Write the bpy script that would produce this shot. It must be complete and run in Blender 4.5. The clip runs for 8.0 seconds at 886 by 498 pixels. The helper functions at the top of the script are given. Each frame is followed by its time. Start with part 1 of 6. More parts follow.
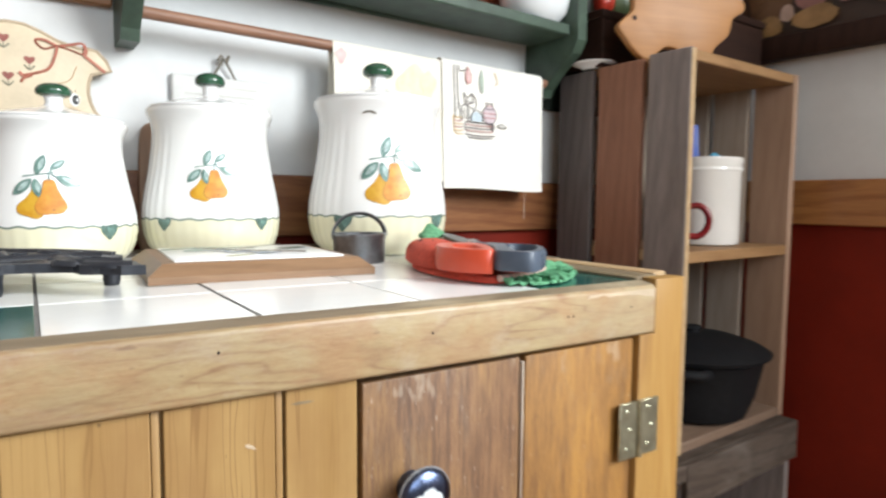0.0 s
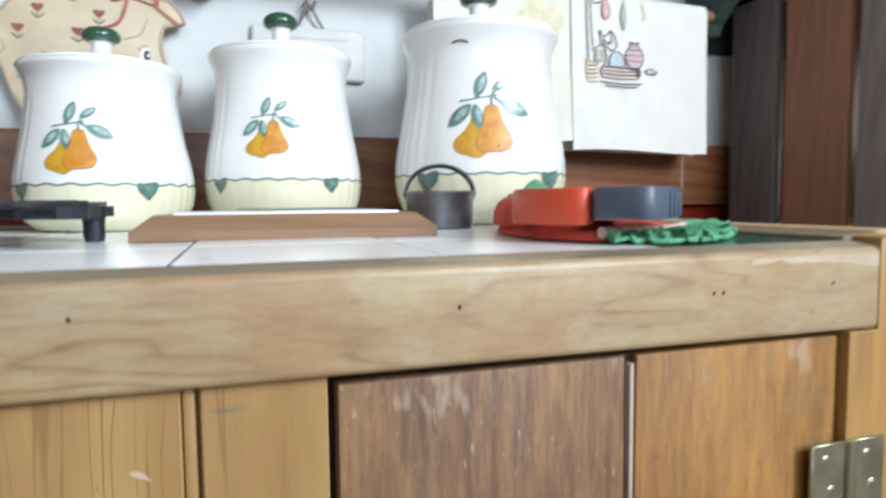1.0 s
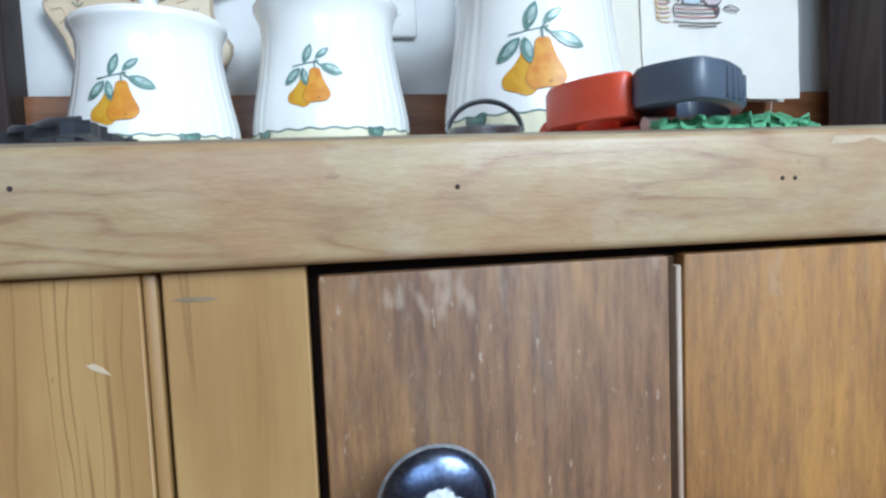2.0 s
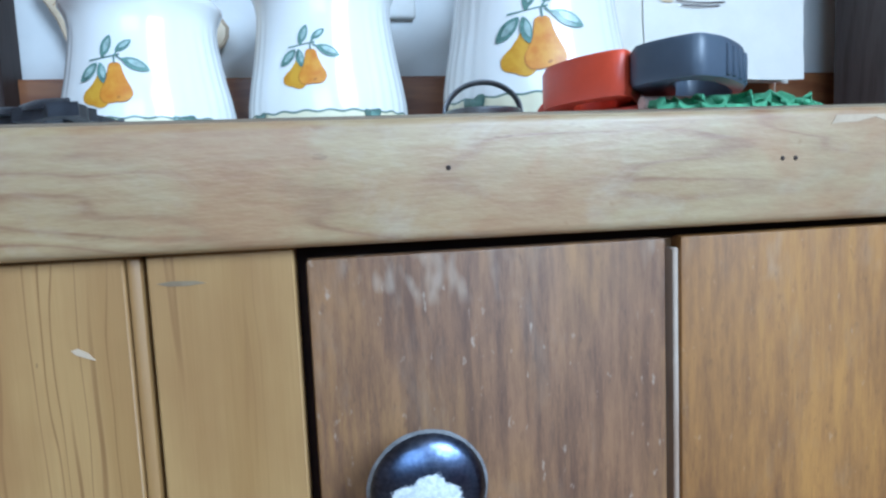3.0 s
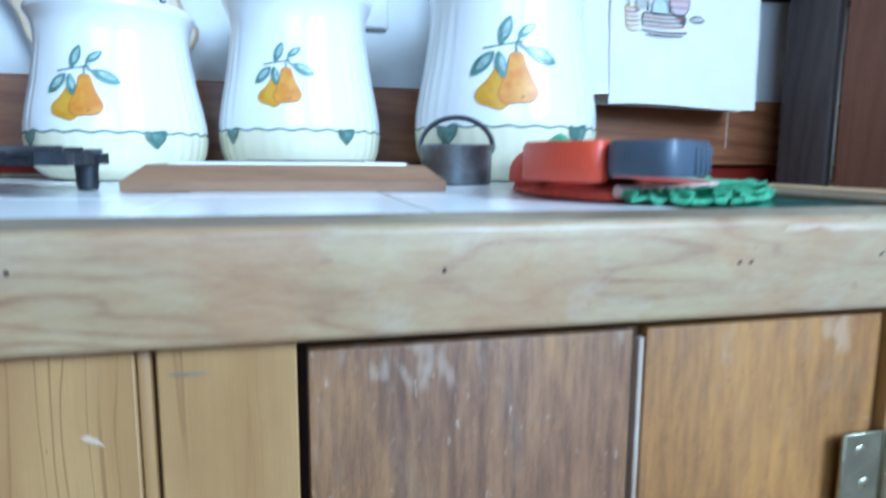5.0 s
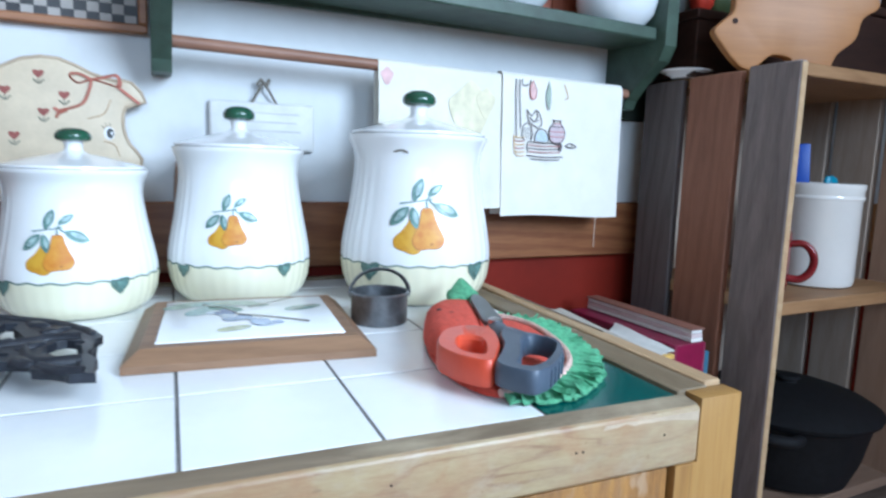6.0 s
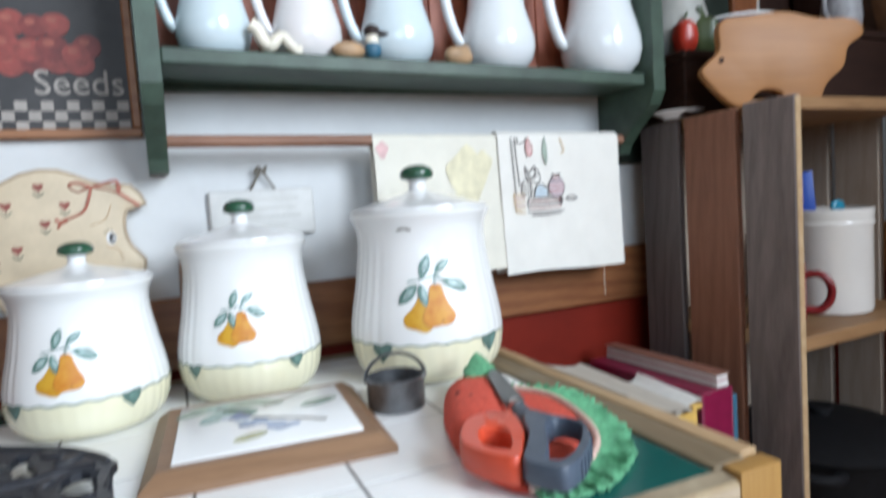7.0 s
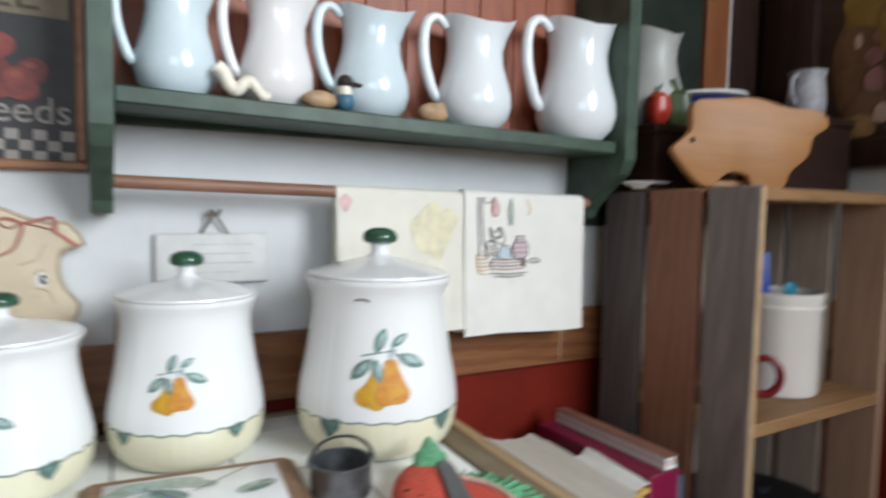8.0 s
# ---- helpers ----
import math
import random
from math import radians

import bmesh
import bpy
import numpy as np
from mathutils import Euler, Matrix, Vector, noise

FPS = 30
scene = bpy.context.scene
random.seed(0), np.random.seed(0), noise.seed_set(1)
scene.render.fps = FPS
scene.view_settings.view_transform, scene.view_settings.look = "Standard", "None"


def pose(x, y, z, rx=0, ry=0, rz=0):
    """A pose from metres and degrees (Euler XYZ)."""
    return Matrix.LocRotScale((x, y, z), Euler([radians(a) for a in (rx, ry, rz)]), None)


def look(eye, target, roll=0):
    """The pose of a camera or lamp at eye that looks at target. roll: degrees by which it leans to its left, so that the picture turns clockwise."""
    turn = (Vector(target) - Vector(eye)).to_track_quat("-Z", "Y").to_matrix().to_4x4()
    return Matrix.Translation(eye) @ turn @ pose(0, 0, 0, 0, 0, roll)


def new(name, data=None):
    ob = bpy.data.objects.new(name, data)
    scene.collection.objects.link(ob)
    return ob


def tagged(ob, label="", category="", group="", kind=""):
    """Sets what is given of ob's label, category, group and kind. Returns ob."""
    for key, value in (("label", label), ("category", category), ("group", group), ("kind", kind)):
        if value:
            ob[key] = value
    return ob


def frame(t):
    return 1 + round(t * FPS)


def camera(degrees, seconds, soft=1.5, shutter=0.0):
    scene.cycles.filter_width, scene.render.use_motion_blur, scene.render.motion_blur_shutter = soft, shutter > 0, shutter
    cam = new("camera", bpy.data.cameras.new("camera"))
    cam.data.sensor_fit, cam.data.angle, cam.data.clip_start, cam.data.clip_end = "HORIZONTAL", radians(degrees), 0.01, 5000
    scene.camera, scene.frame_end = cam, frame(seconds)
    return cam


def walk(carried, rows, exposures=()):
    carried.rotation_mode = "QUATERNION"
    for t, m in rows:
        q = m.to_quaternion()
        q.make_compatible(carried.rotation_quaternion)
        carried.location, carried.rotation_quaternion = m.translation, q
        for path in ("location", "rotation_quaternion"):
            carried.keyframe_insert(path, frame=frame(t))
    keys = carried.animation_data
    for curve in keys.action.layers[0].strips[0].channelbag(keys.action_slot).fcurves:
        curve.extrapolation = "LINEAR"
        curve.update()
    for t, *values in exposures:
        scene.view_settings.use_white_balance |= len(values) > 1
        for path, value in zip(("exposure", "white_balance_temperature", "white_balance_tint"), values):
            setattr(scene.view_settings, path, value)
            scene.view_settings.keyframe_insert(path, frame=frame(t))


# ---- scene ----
cam = camera(70.5, 8.0, 2.4, 0.55)
PATH = [
    (0, (-0.492, -0.331, 0.965), (0.649, 1.304, 0.809), 0.5),
    (0.3, (-0.45, -0.295, 0.958), (0.583, 1.412, 0.817), 0.4),
    (0.5, (-0.411, -0.275, 0.946), (0.542, 1.48, 0.835), 0.6),
    (1, (-0.354, -0.225, 0.92), (0.31, 1.656, 0.77), -0.6),
    (1.3, (-0.33, -0.226, 0.893), (0.197, 1.703, 0.827), -1.3),
    (1.5, (-0.317, -0.22, 0.888), (0.16, 1.718, 0.757), -1.9),
    (1.7, (-0.315, -0.206, 0.879), (0.099, 1.746, 0.742), -1.9),
    (2.8, (-0.311, -0.2, 0.871), (0.079, 1.752, 0.669), -2.6),
    (3, (-0.31, -0.199, 0.873), (0.077, 1.752, 0.673), -2.5),
    (3.5, (-0.312, -0.194, 0.873), (0.04, 1.76, 0.626), -2.2),
    (4, (-0.308, -0.194, 0.876), (0.057, 1.757, 0.627), -2.1),
    (4.2, (-0.309, -0.194, 0.876), (0.06, 1.755, 0.623), -2.2),
    (5.3, (-0.338, -0.227, 0.959), (0.326, 1.637, 0.668), 0.5),
    (5.5, (-0.349, -0.256, 0.996), (0.445, 1.558, 0.71), -0.4),
    (5.7, (-0.367, -0.286, 1.034), (0.54, 1.469, 0.717), 0.5),
    (6, (-0.382, -0.3, 1.055), (0.459, 1.494, 0.781), 1.8),
    (6.2, (-0.39, -0.309, 1.063), (0.397, 1.51, 0.789), 0.1),
    (6.5, (-0.386, -0.306, 1.073), (0.374, 1.53, 0.842), -2.1),
    (6.8, (-0.384, -0.291, 1.074), (0.408, 1.53, 0.835), -3.0),
    (7, (-0.377, -0.289, 1.092), (0.45, 1.526, 0.939), -3.9),
    (7.2, (-0.375, -0.288, 1.104), (0.481, 1.519, 1.011), -3.3),
    (7.5, (-0.386, -0.273, 1.112), (0.448, 1.537, 0.948), -2.0),
    (7.7, (-0.378, -0.264, 1.122), (0.435, 1.561, 1.026), -3.6),
    (8, (-0.372, -0.256, 1.16), (0.595, 1.49, 1.021), 1.1),
]
walk(cam, [(t, look(eye, target, roll)) for t, eye, target, roll in PATH],
     [(0.0, 0.42, 6150, 6), (1.0, 0.12, 5600, 4), (1.5, 0.05, 5400, 3), (3.0, -0.05, 4600, 0), (4.0, -0.05, 4500, 0), (5.3, 0.2, 4250, -3), (5.7, 0.15, 4500, 0), (6.5, 0.18, 5300, 5), (7.0, -0.02, 5550, 6), (7.5, -0.08, 5700, 6), (8.0, -0.2, 5850, 6)])

# ---- world, sun, windows, exposure ----
world = bpy.data.worlds.new("sky")
scene.world = world
world.use_nodes = True
wn = world.node_tree.nodes
sky = wn.new("ShaderNodeTexSky")
sky.sky_type = "NISHITA"
sky.sun_disc = False
sky.sun_elevation, sky.sun_rotation = radians(50), radians(112)
wn["Background"].inputs["Strength"].default_value = 0.12
world.node_tree.links.new(sky.outputs["Color"], wn["Background"].inputs["Color"])

sun = new("sun", bpy.data.lights.new("sun", "SUN"))
sun.data.energy, sun.data.angle, sun.data.color = 4.0, radians(0.5), (1.0, 0.95, 0.88)
sun.matrix_world = look((0.75 + 1.25 * 3, -1.5 - 0.5 * 3, 1.6 * 4), (-0.5, -1.0, 0))


def window_light(name, at, towards, width, height, watts, colour):
    lamp = bpy.data.lights.new(name, "AREA")
    lamp.shape, lamp.size, lamp.size_y, lamp.energy, lamp.color = "RECTANGLE", width, height, watts, colour
    ob = new(name, lamp)
    ob.matrix_world = look(at, towards)
    return ob


window_light("east_window_light", (0.70, -1.45, 1.86), (-0.9, 0.1, 0.90), 1.2, 1.0, 82, (1.0, 0.985, 0.96))
window_light("south_window_light", (-0.85, -2.45, 1.80), (-0.4, 0, 1.0), 1.3, 1.0, 21, (0.90, 0.96, 1.0))

# ---- materials ----


def shader(name, rough=0.5, metal=0.0, coat=0.0):
    m = bpy.data.materials.new(name)
    m.use_nodes = True
    b = m.node_tree.nodes["Principled BSDF"]
    b.inputs["Roughness"].default_value = rough
    b.inputs["Metallic"].default_value = metal
    b.inputs["Coat Weight"].default_value = coat
    b.inputs["Coat Roughness"].default_value = 0.08
    return m, m.node_tree.nodes, m.node_tree.links, b


def coords(n, l, stretch=(1, 1, 1), turn=(0, 0, 0)):
    tc, mp = n.new("ShaderNodeTexCoord"), n.new("ShaderNodeMapping")
    info, add = n.new("ShaderNodeObjectInfo"), n.new("ShaderNodeVectorMath")
    mul = n.new("ShaderNodeMath")
    mul.operation, mul.inputs[1].default_value = "MULTIPLY", 7.3
    l.new(info.outputs["Random"], mul.inputs[0])
    l.new(tc.outputs["Object"], add.inputs[0])
    l.new(mul.outputs[0], add.inputs[1])
    mp.inputs["Scale"].default_value = stretch
    mp.inputs["Rotation"].default_value = turn
    l.new(add.outputs[0], mp.inputs["Vector"])
    return mp.outputs["Vector"]


def noise_tex(n, l, vec, scale, detail=4.0, rough=0.55, distort=0.0):
    t = n.new("ShaderNodeTexNoise")
    t.inputs["Scale"].default_value, t.inputs["Detail"].default_value = scale, detail
    t.inputs["Roughness"].default_value, t.inputs["Distortion"].default_value = rough, distort
    l.new(vec, t.inputs["Vector"])
    return t.outputs["Fac"]


def ramp(n, l, fac, stops):
    r = n.new("ShaderNodeValToRGB")
    e = r.color_ramp.elements
    while len(e) < len(stops):
        e.new(0.5)
    for el, (p, c) in zip(e, stops):
        el.position, el.color = p, (*c, 1)
    l.new(fac, r.inputs["Fac"])
    return r.outputs["Color"]


def mixed(n, l, fac, a, b, mode="MIX"):
    m = n.new("ShaderNodeMix")
    m.data_type, m.blend_type = "RGBA", mode
    for sock, v in ((m.inputs[0], fac), (m.inputs[6], a), (m.inputs[7], b)):
        if isinstance(v, bpy.types.NodeSocket):
            l.new(v, sock)
        elif isinstance(v, (int, float)):
            sock.default_value = v
        else:
            sock.default_value = (*v, 1)
    return m.outputs[2]


def bumped(n, l, b, height, strength=0.3, dist=0.001):
    bp = n.new("ShaderNodeBump")
    bp.inputs["Strength"].default_value, bp.inputs["Distance"].default_value = strength, dist
    l.new(height, bp.inputs["Height"])
    l.new(bp.outputs["Normal"], b.inputs["Normal"])


def paint(name, colour, rough=0.5, vary=0.12, scale=30, coat=0.0, metal=0.0, bump=0.12):
    """Plain paint, plastic, ceramic or metal with mottling at two scales."""
    m, n, l, b = shader(name, rough, metal, coat)
    v = coords(n, l)
    f1, f2 = noise_tex(n, l, v, scale), noise_tex(n, l, v, scale * 9, 2)
    dark = tuple(c * (1 - vary) for c in colour)
    light = tuple(min(1, c * (1 + vary)) for c in colour)
    c1 = ramp(n, l, f1, [(0.3, dark), (0.7, light)])
    l.new(mixed(n, l, 0.12, c1, ramp(n, l, f2, [(0.35, dark), (0.65, light)])), b.inputs["Base Color"])
    bumped(n, l, b, f2, bump, 0.0006)
    return m


def wood(name, light, dark, axis="x", rough=0.5, scale=1.0, stain=None, ring=0.5, coat=0.0):
    """Boards with grain along one axis: broad figure, fine fibres, worn patches."""
    m, n, l, b = shader(name, rough, 0, coat)
    along = {"x": (0.11, 1, 1), "y": (1, 0.11, 1), "z": (1, 1, 0.11)}[axis]
    v = coords(n, l, along)
    figure = noise_tex(n, l, v, 34 * scale, 3, 0.5, 1.6)
    fibre = noise_tex(n, l, v, 330 * scale, 3, 0.6)
    w = n.new("ShaderNodeTexWave")
    w.wave_type, w.bands_direction = "BANDS", "DIAGONAL"
    w.inputs["Scale"].default_value, w.inputs["Distortion"].default_value = 26 * scale, 9
    w.inputs["Detail"].default_value, w.inputs["Detail Scale"].default_value = 2.5, 0.9
    l.new(v, w.inputs["Vector"])
    mid = tuple((p + q) / 2 for p, q in zip(light, dark))
    c = ramp(n, l, figure, [(0.28, dark), (0.5, mid), (0.72, light)])
    c = mixed(n, l, ring, c, ramp(n, l, w.outputs["Fac"], [(0.15, dark), (0.55, light)]))
    c = mixed(n, l, 0.25, c, ramp(n, l, fibre, [(0.35, dark), (0.6, light)]))
    if stain:
        patch = noise_tex(n, l, coords(n, l, tuple(0.25 + 0.75 * a for a in along)), 16 * scale, 5, 0.62, 0.8)
        k = n.new("ShaderNodeMapRange")
        k.inputs["From Min"].default_value, k.inputs["From Max"].default_value = 0.52, 0.72
        l.new(patch, k.inputs["Value"])
        c = mixed(n, l, k.outputs["Result"], c, stain)
    l.new(c, b.inputs["Base Color"])
    bumped(n, l, b, fibre, 0.25, 0.0006)
    return m


def pine(name, light, mid, line, axis, scale, rings, worn, rough=0.55, ochre=None, quiet=0.88, bleach=None):
    """Pine with cathedral grain: contour lines of a stretched field, reddish patches, grey wear."""
    m, n, l, b = shader(name, rough)
    along = {"x": (0.21, 1, 1), "z": (1, 1, 0.05)}[axis]
    v = coords(n, l, along)
    field = noise_tex(n, l, v, 17 * scale, 2.5, 0.45, 0.5)
    k = n.new("ShaderNodeMath")
    k.operation, k.inputs[1].default_value = "MULTIPLY", rings
    l.new(field, k.inputs[0])
    s = n.new("ShaderNodeMath")
    s.operation, s.inputs[1].default_value = "PINGPONG", 0.5
    l.new(k.outputs[0], s.inputs[0])
    c = ramp(n, l, s.outputs[0], [(0.0, line), (0.025, line), (0.10, tuple((p * 3 + q) / 4 for p, q in zip(mid, line))), (0.24, mid), (0.5, light)])
    calm = noise_tex(n, l, coords(n, l, tuple(0.3 + 0.7 * a for a in along)), 9 * scale, 2, 0.5)
    c = mixed(n, l, ramp(n, l, calm, [(0.42, (0, 0, 0)), (0.55, (quiet, quiet, quiet))]), c, tuple((p + q) / 2 for p, q in zip(mid, light)))
    if ochre:
        tint = noise_tex(n, l, coords(n, l, tuple(0.45 + 0.55 * a for a in along), (0, 0, 0.1)), 27, 5, 0.65, 0.6)
        c = mixed(n, l, ramp(n, l, tint, [(0.45, (0, 0, 0)), (0.60, (0.8, 0.8, 0.8))]), c, ochre)
        grey = noise_tex(n, l, coords(n, l, tuple(0.4 + 0.6 * a for a in along), (0, 0, 0.3)), 44, 5, 0.7, 0.5)
        c = mixed(n, l, ramp(n, l, grey, [(0.54, (0, 0, 0)), (0.72, (0.6, 0.6, 0.6))]), c, (0.42, 0.37, 0.30))
    if bleach:
        tc, sep, run, both = n.new("ShaderNodeTexCoord"), n.new("ShaderNodeSeparateXYZ"), n.new("ShaderNodeMapRange"), n.new("ShaderNodeMath")
        l.new(tc.outputs["Object"], sep.inputs[0])
        l.new(sep.outputs["X"], run.inputs["Value"])
        run.inputs["From Min"].default_value, run.inputs["From Max"].default_value = -0.42, -0.14
        both.operation = "MULTIPLY"
        l.new(run.outputs["Result"], both.inputs[0])
        l.new(ramp(n, l, noise_tex(n, l, coords(n, l, (0.5, 1, 1)), 24, 4, 0.6, 0.4), [(0.34, (0.08, 0.08, 0.08)), (0.64, (0.62, 0.62, 0.62))]), both.inputs[1])
        c = mixed(n, l, both.outputs[0], c, bleach)
        tan = n.new("ShaderNodeMath")
        tan.operation = "MULTIPLY"
        l.new(ramp(n, l, run.outputs["Result"], [(0.0, (0.62, 0.62, 0.62)), (0.65, (0, 0, 0))]), tan.inputs[0])
        l.new(ramp(n, l, noise_tex(n, l, coords(n, l, (0.35, 1, 1), (0, 0, 0.2)), 30, 5, 0.65, 0.5), [(0.36, (0.3, 0.3, 0.3)), (0.58, (1, 1, 1))]), tan.inputs[1])
        c = mixed(n, l, tan.outputs[0], c, (0.215, 0.150, 0.082))
        nick = noise_tex(n, l, coords(n, l, (0.25, 1, 1)), 190, 3, 0.6)
        c = mixed(n, l, ramp(n, l, nick, [(0.69, (0, 0, 0)), (0.74, (0.6, 0.6, 0.6))]), c, (0.13, 0.075, 0.045))
    broad = noise_tex(n, l, coords(n, l, tuple(0.15 + 0.85 * a for a in along)), 11, 4, 0.6, 0.6)
    c = mixed(n, l, ramp(n, l, broad, [(0.48, (0, 0, 0)), (0.70, (0.6, 0.6, 0.6))]), c, worn)
    fibre = noise_tex(n, l, v, 420, 3, 0.65)
    c = mixed(n, l, 0.22, c, ramp(n, l, fibre, [(0.3, line), (0.6, light)]))
    spots = noise_tex(n, l, coords(n, l), 130, 2, 0.5)
    c = mixed(n, l, ramp(n, l, spots, [(0.70, (0, 0, 0)), (0.80, (0.5, 0.5, 0.5))]), c, (0.20, 0.11, 0.05))
    l.new(c, b.inputs["Base Color"])
    bumped(n, l, b, fibre, 0.3, 0.0006)
    return m


def plank_pine(name, light, mid, line, rough=0.42):
    """Upright pine: soft honey bands, thin wavy grain lines in bundles, a few specks."""
    m, n, l, b = shader(name, rough)
    v = coords(n, l, (1, 1, 0.16))
    wob = noise_tex(n, l, v, 60, 2, 0.5)
    sway = n.new("ShaderNodeVectorMath")
    sway.operation, sway.inputs[1].default_value = "MULTIPLY_ADD", (0.011, 0.0, 0.0)
    l.new(wob, sway.inputs[0])
    flat = coords(n, l, (1, 0.2, 0.018))
    l.new(flat, sway.inputs[2])
    bands = noise_tex(n, l, sway.outputs[0], 55, 2, 0.5)
    c = ramp(n, l, bands, [(0.32, mid), (0.66, light)])
    field = noise_tex(n, l, sway.outputs[0], 95, 1.5, 0.4)
    k, s = n.new("ShaderNodeMath"), n.new("ShaderNodeMath")
    k.operation, k.inputs[1].default_value = "MULTIPLY", 5.5
    s.operation, s.inputs[1].default_value = "PINGPONG", 0.5
    l.new(field, k.inputs[0])
    l.new(k.outputs[0], s.inputs[0])
    thin = ramp(n, l, s.outputs[0], [(0.0, (1, 1, 1)), (0.035, (0.75, 0.75, 0.75)), (0.10, (0, 0, 0))])
    where = ramp(n, l, noise_tex(n, l, coords(n, l, (1, 0.2, 0.10)), 36, 2, 0.5), [(0.36, (0, 0, 0)), (0.52, (0.85, 0.85, 0.85))])
    both = n.new("ShaderNodeMath")
    both.operation = "MULTIPLY"
    l.new(thin, both.inputs[0])
    l.new(where, both.inputs[1])
    c = mixed(n, l, both.outputs[0], c, line)
    fibre = noise_tex(n, l, coords(n, l, (1, 1, 0.04)), 520, 3, 0.6)
    c = mixed(n, l, 0.20, c, ramp(n, l, fibre, [(0.35, mid), (0.65, light)]))
    blush = noise_tex(n, l, coords(n, l, (1, 1, 0.5)), 22, 4, 0.6)
    c = mixed(n, l, ramp(n, l, blush, [(0.46, (0, 0, 0)), (0.68, (0.7, 0.7, 0.7))]), c, tuple(0.62 * p + 0.38 * q for p, q in zip(mid, (0.20, 0.10, 0.045))))
    speck = noise_tex(n, l, coords(n, l, (1, 1, 0.6)), 210, 1, 0.4)
    c = mixed(n, l, ramp(n, l, speck, [(0.80, (0, 0, 0)), (0.82, (0.7, 0.7, 0.7))]), c, (0.10, 0.055, 0.025))
    l.new(c, b.inputs["Base Color"])
    bumped(n, l, b, fibre, 0.22, 0.0005)
    return m


def old_door(name, light, dark, orange, pale, flecks=0.6):
    """Varnished door planks: fine vertical streaks, rubbed orange areas, pale scuffs near the top."""
    m, n, l, b = shader(name, 0.42)
    v = coords(n, l, (1, 1, 0.12))
    streak = noise_tex(n, l, v, 165, 6, 0.75)
    broad = noise_tex(n, l, coords(n, l, (1, 1, 0.35)), 13, 4, 0.6)
    c = mixed(n, l, ramp(n, l, broad, [(0.40, (0, 0, 0)), (0.64, (1, 1, 1))]), ramp(n, l, streak, [(0.36, dark), (0.62, light)]), ramp(n, l, streak, [(0.34, tuple(0.5 * (p + q) for p, q in zip(light, dark))), (0.62, orange)]))
    nick = noise_tex(n, l, coords(n, l, (1, 1, 0.3), (0, 0.15, 0)), 420, 3, 0.6)
    c = mixed(n, l, ramp(n, l, nick, [(0.26, (0.35, 0.35, 0.35)), (0.38, (0, 0, 0))]), c, tuple(0.45 * p for p in dark))
    fleck = noise_tex(n, l, coords(n, l, (1, 1, 0.45)), 330, 2.5, 0.6)
    c = mixed(n, l, ramp(n, l, fleck, [(0.665, (0, 0, 0)), (0.76, (flecks, flecks, flecks))]), c, pale)
    haze = noise_tex(n, l, coords(n, l, (1, 1, 0.4), (0.4, 0, 0)), 38, 5, 0.7, 0.4)
    c = mixed(n, l, ramp(n, l, haze, [(0.54, (0, 0, 0)), (0.74, (0.28, 0.28, 0.28))]), c, tuple(0.6 * p for p in pale))
    tc, sep = n.new("ShaderNodeTexCoord"), n.new("ShaderNodeSeparateXYZ")
    l.new(tc.outputs["Object"], sep.inputs[0])
    band = n.new("ShaderNodeMapRange")
    band.inputs["From Min"].default_value, band.inputs["From Max"].default_value = 0.832, 0.837
    l.new(sep.outputs["Z"], band.inputs["Value"])
    scuff = noise_tex(n, l, coords(n, l, (1, 1, 0.42), (0, 0.35, 0)), 150, 1.5, 0.5)
    cluster = noise_tex(n, l, coords(n, l, (1, 1, 0.2)), 24, 1, 0.4)
    both = n.new("ShaderNodeMath")
    both.operation = "MULTIPLY"
    l.new(band.outputs["Result"], both.inputs[0])
    l.new(ramp(n, l, cluster, [(0.47, (0, 0, 0)), (0.60, (1, 1, 1))]), both.inputs[1])
    k = n.new("ShaderNodeMath")
    k.operation = "MULTIPLY"
    l.new(both.outputs[0], k.inputs[0])
    l.new(ramp(n, l, scuff, [(0.50, (0, 0, 0)), (0.64, (0.5, 0.5, 0.5))]), k.inputs[1])
    c = mixed(n, l, k.outputs[0], c, pale)
    l.new(c, b.inputs["Base Color"])
    l.new(ramp(n, l, broad, [(0.3, (0.5, 0.5, 0.5)), (0.7, (0.65, 0.65, 0.65))]), b.inputs["Roughness"])
    bumped(n, l, b, streak, 0.3, 0.0005)
    return m


def fruit(name, light, deep):
    """Painted fruit: soft blushes from yellow to orange, fine brush marks."""
    m, n, l, b = shader(name, 0.4)
    v = coords(n, l)
    blush, brush = noise_tex(n, l, v, 85, 2, 0.5), noise_tex(n, l, coords(n, l, (1, 1, 0.4)), 520, 2, 0.6)
    c = ramp(n, l, blush, [(0.36, deep), (0.62, light)])
    l.new(mixed(n, l, 0.2, c, ramp(n, l, brush, [(0.35, deep), (0.65, light)])), b.inputs["Base Color"])
    return m


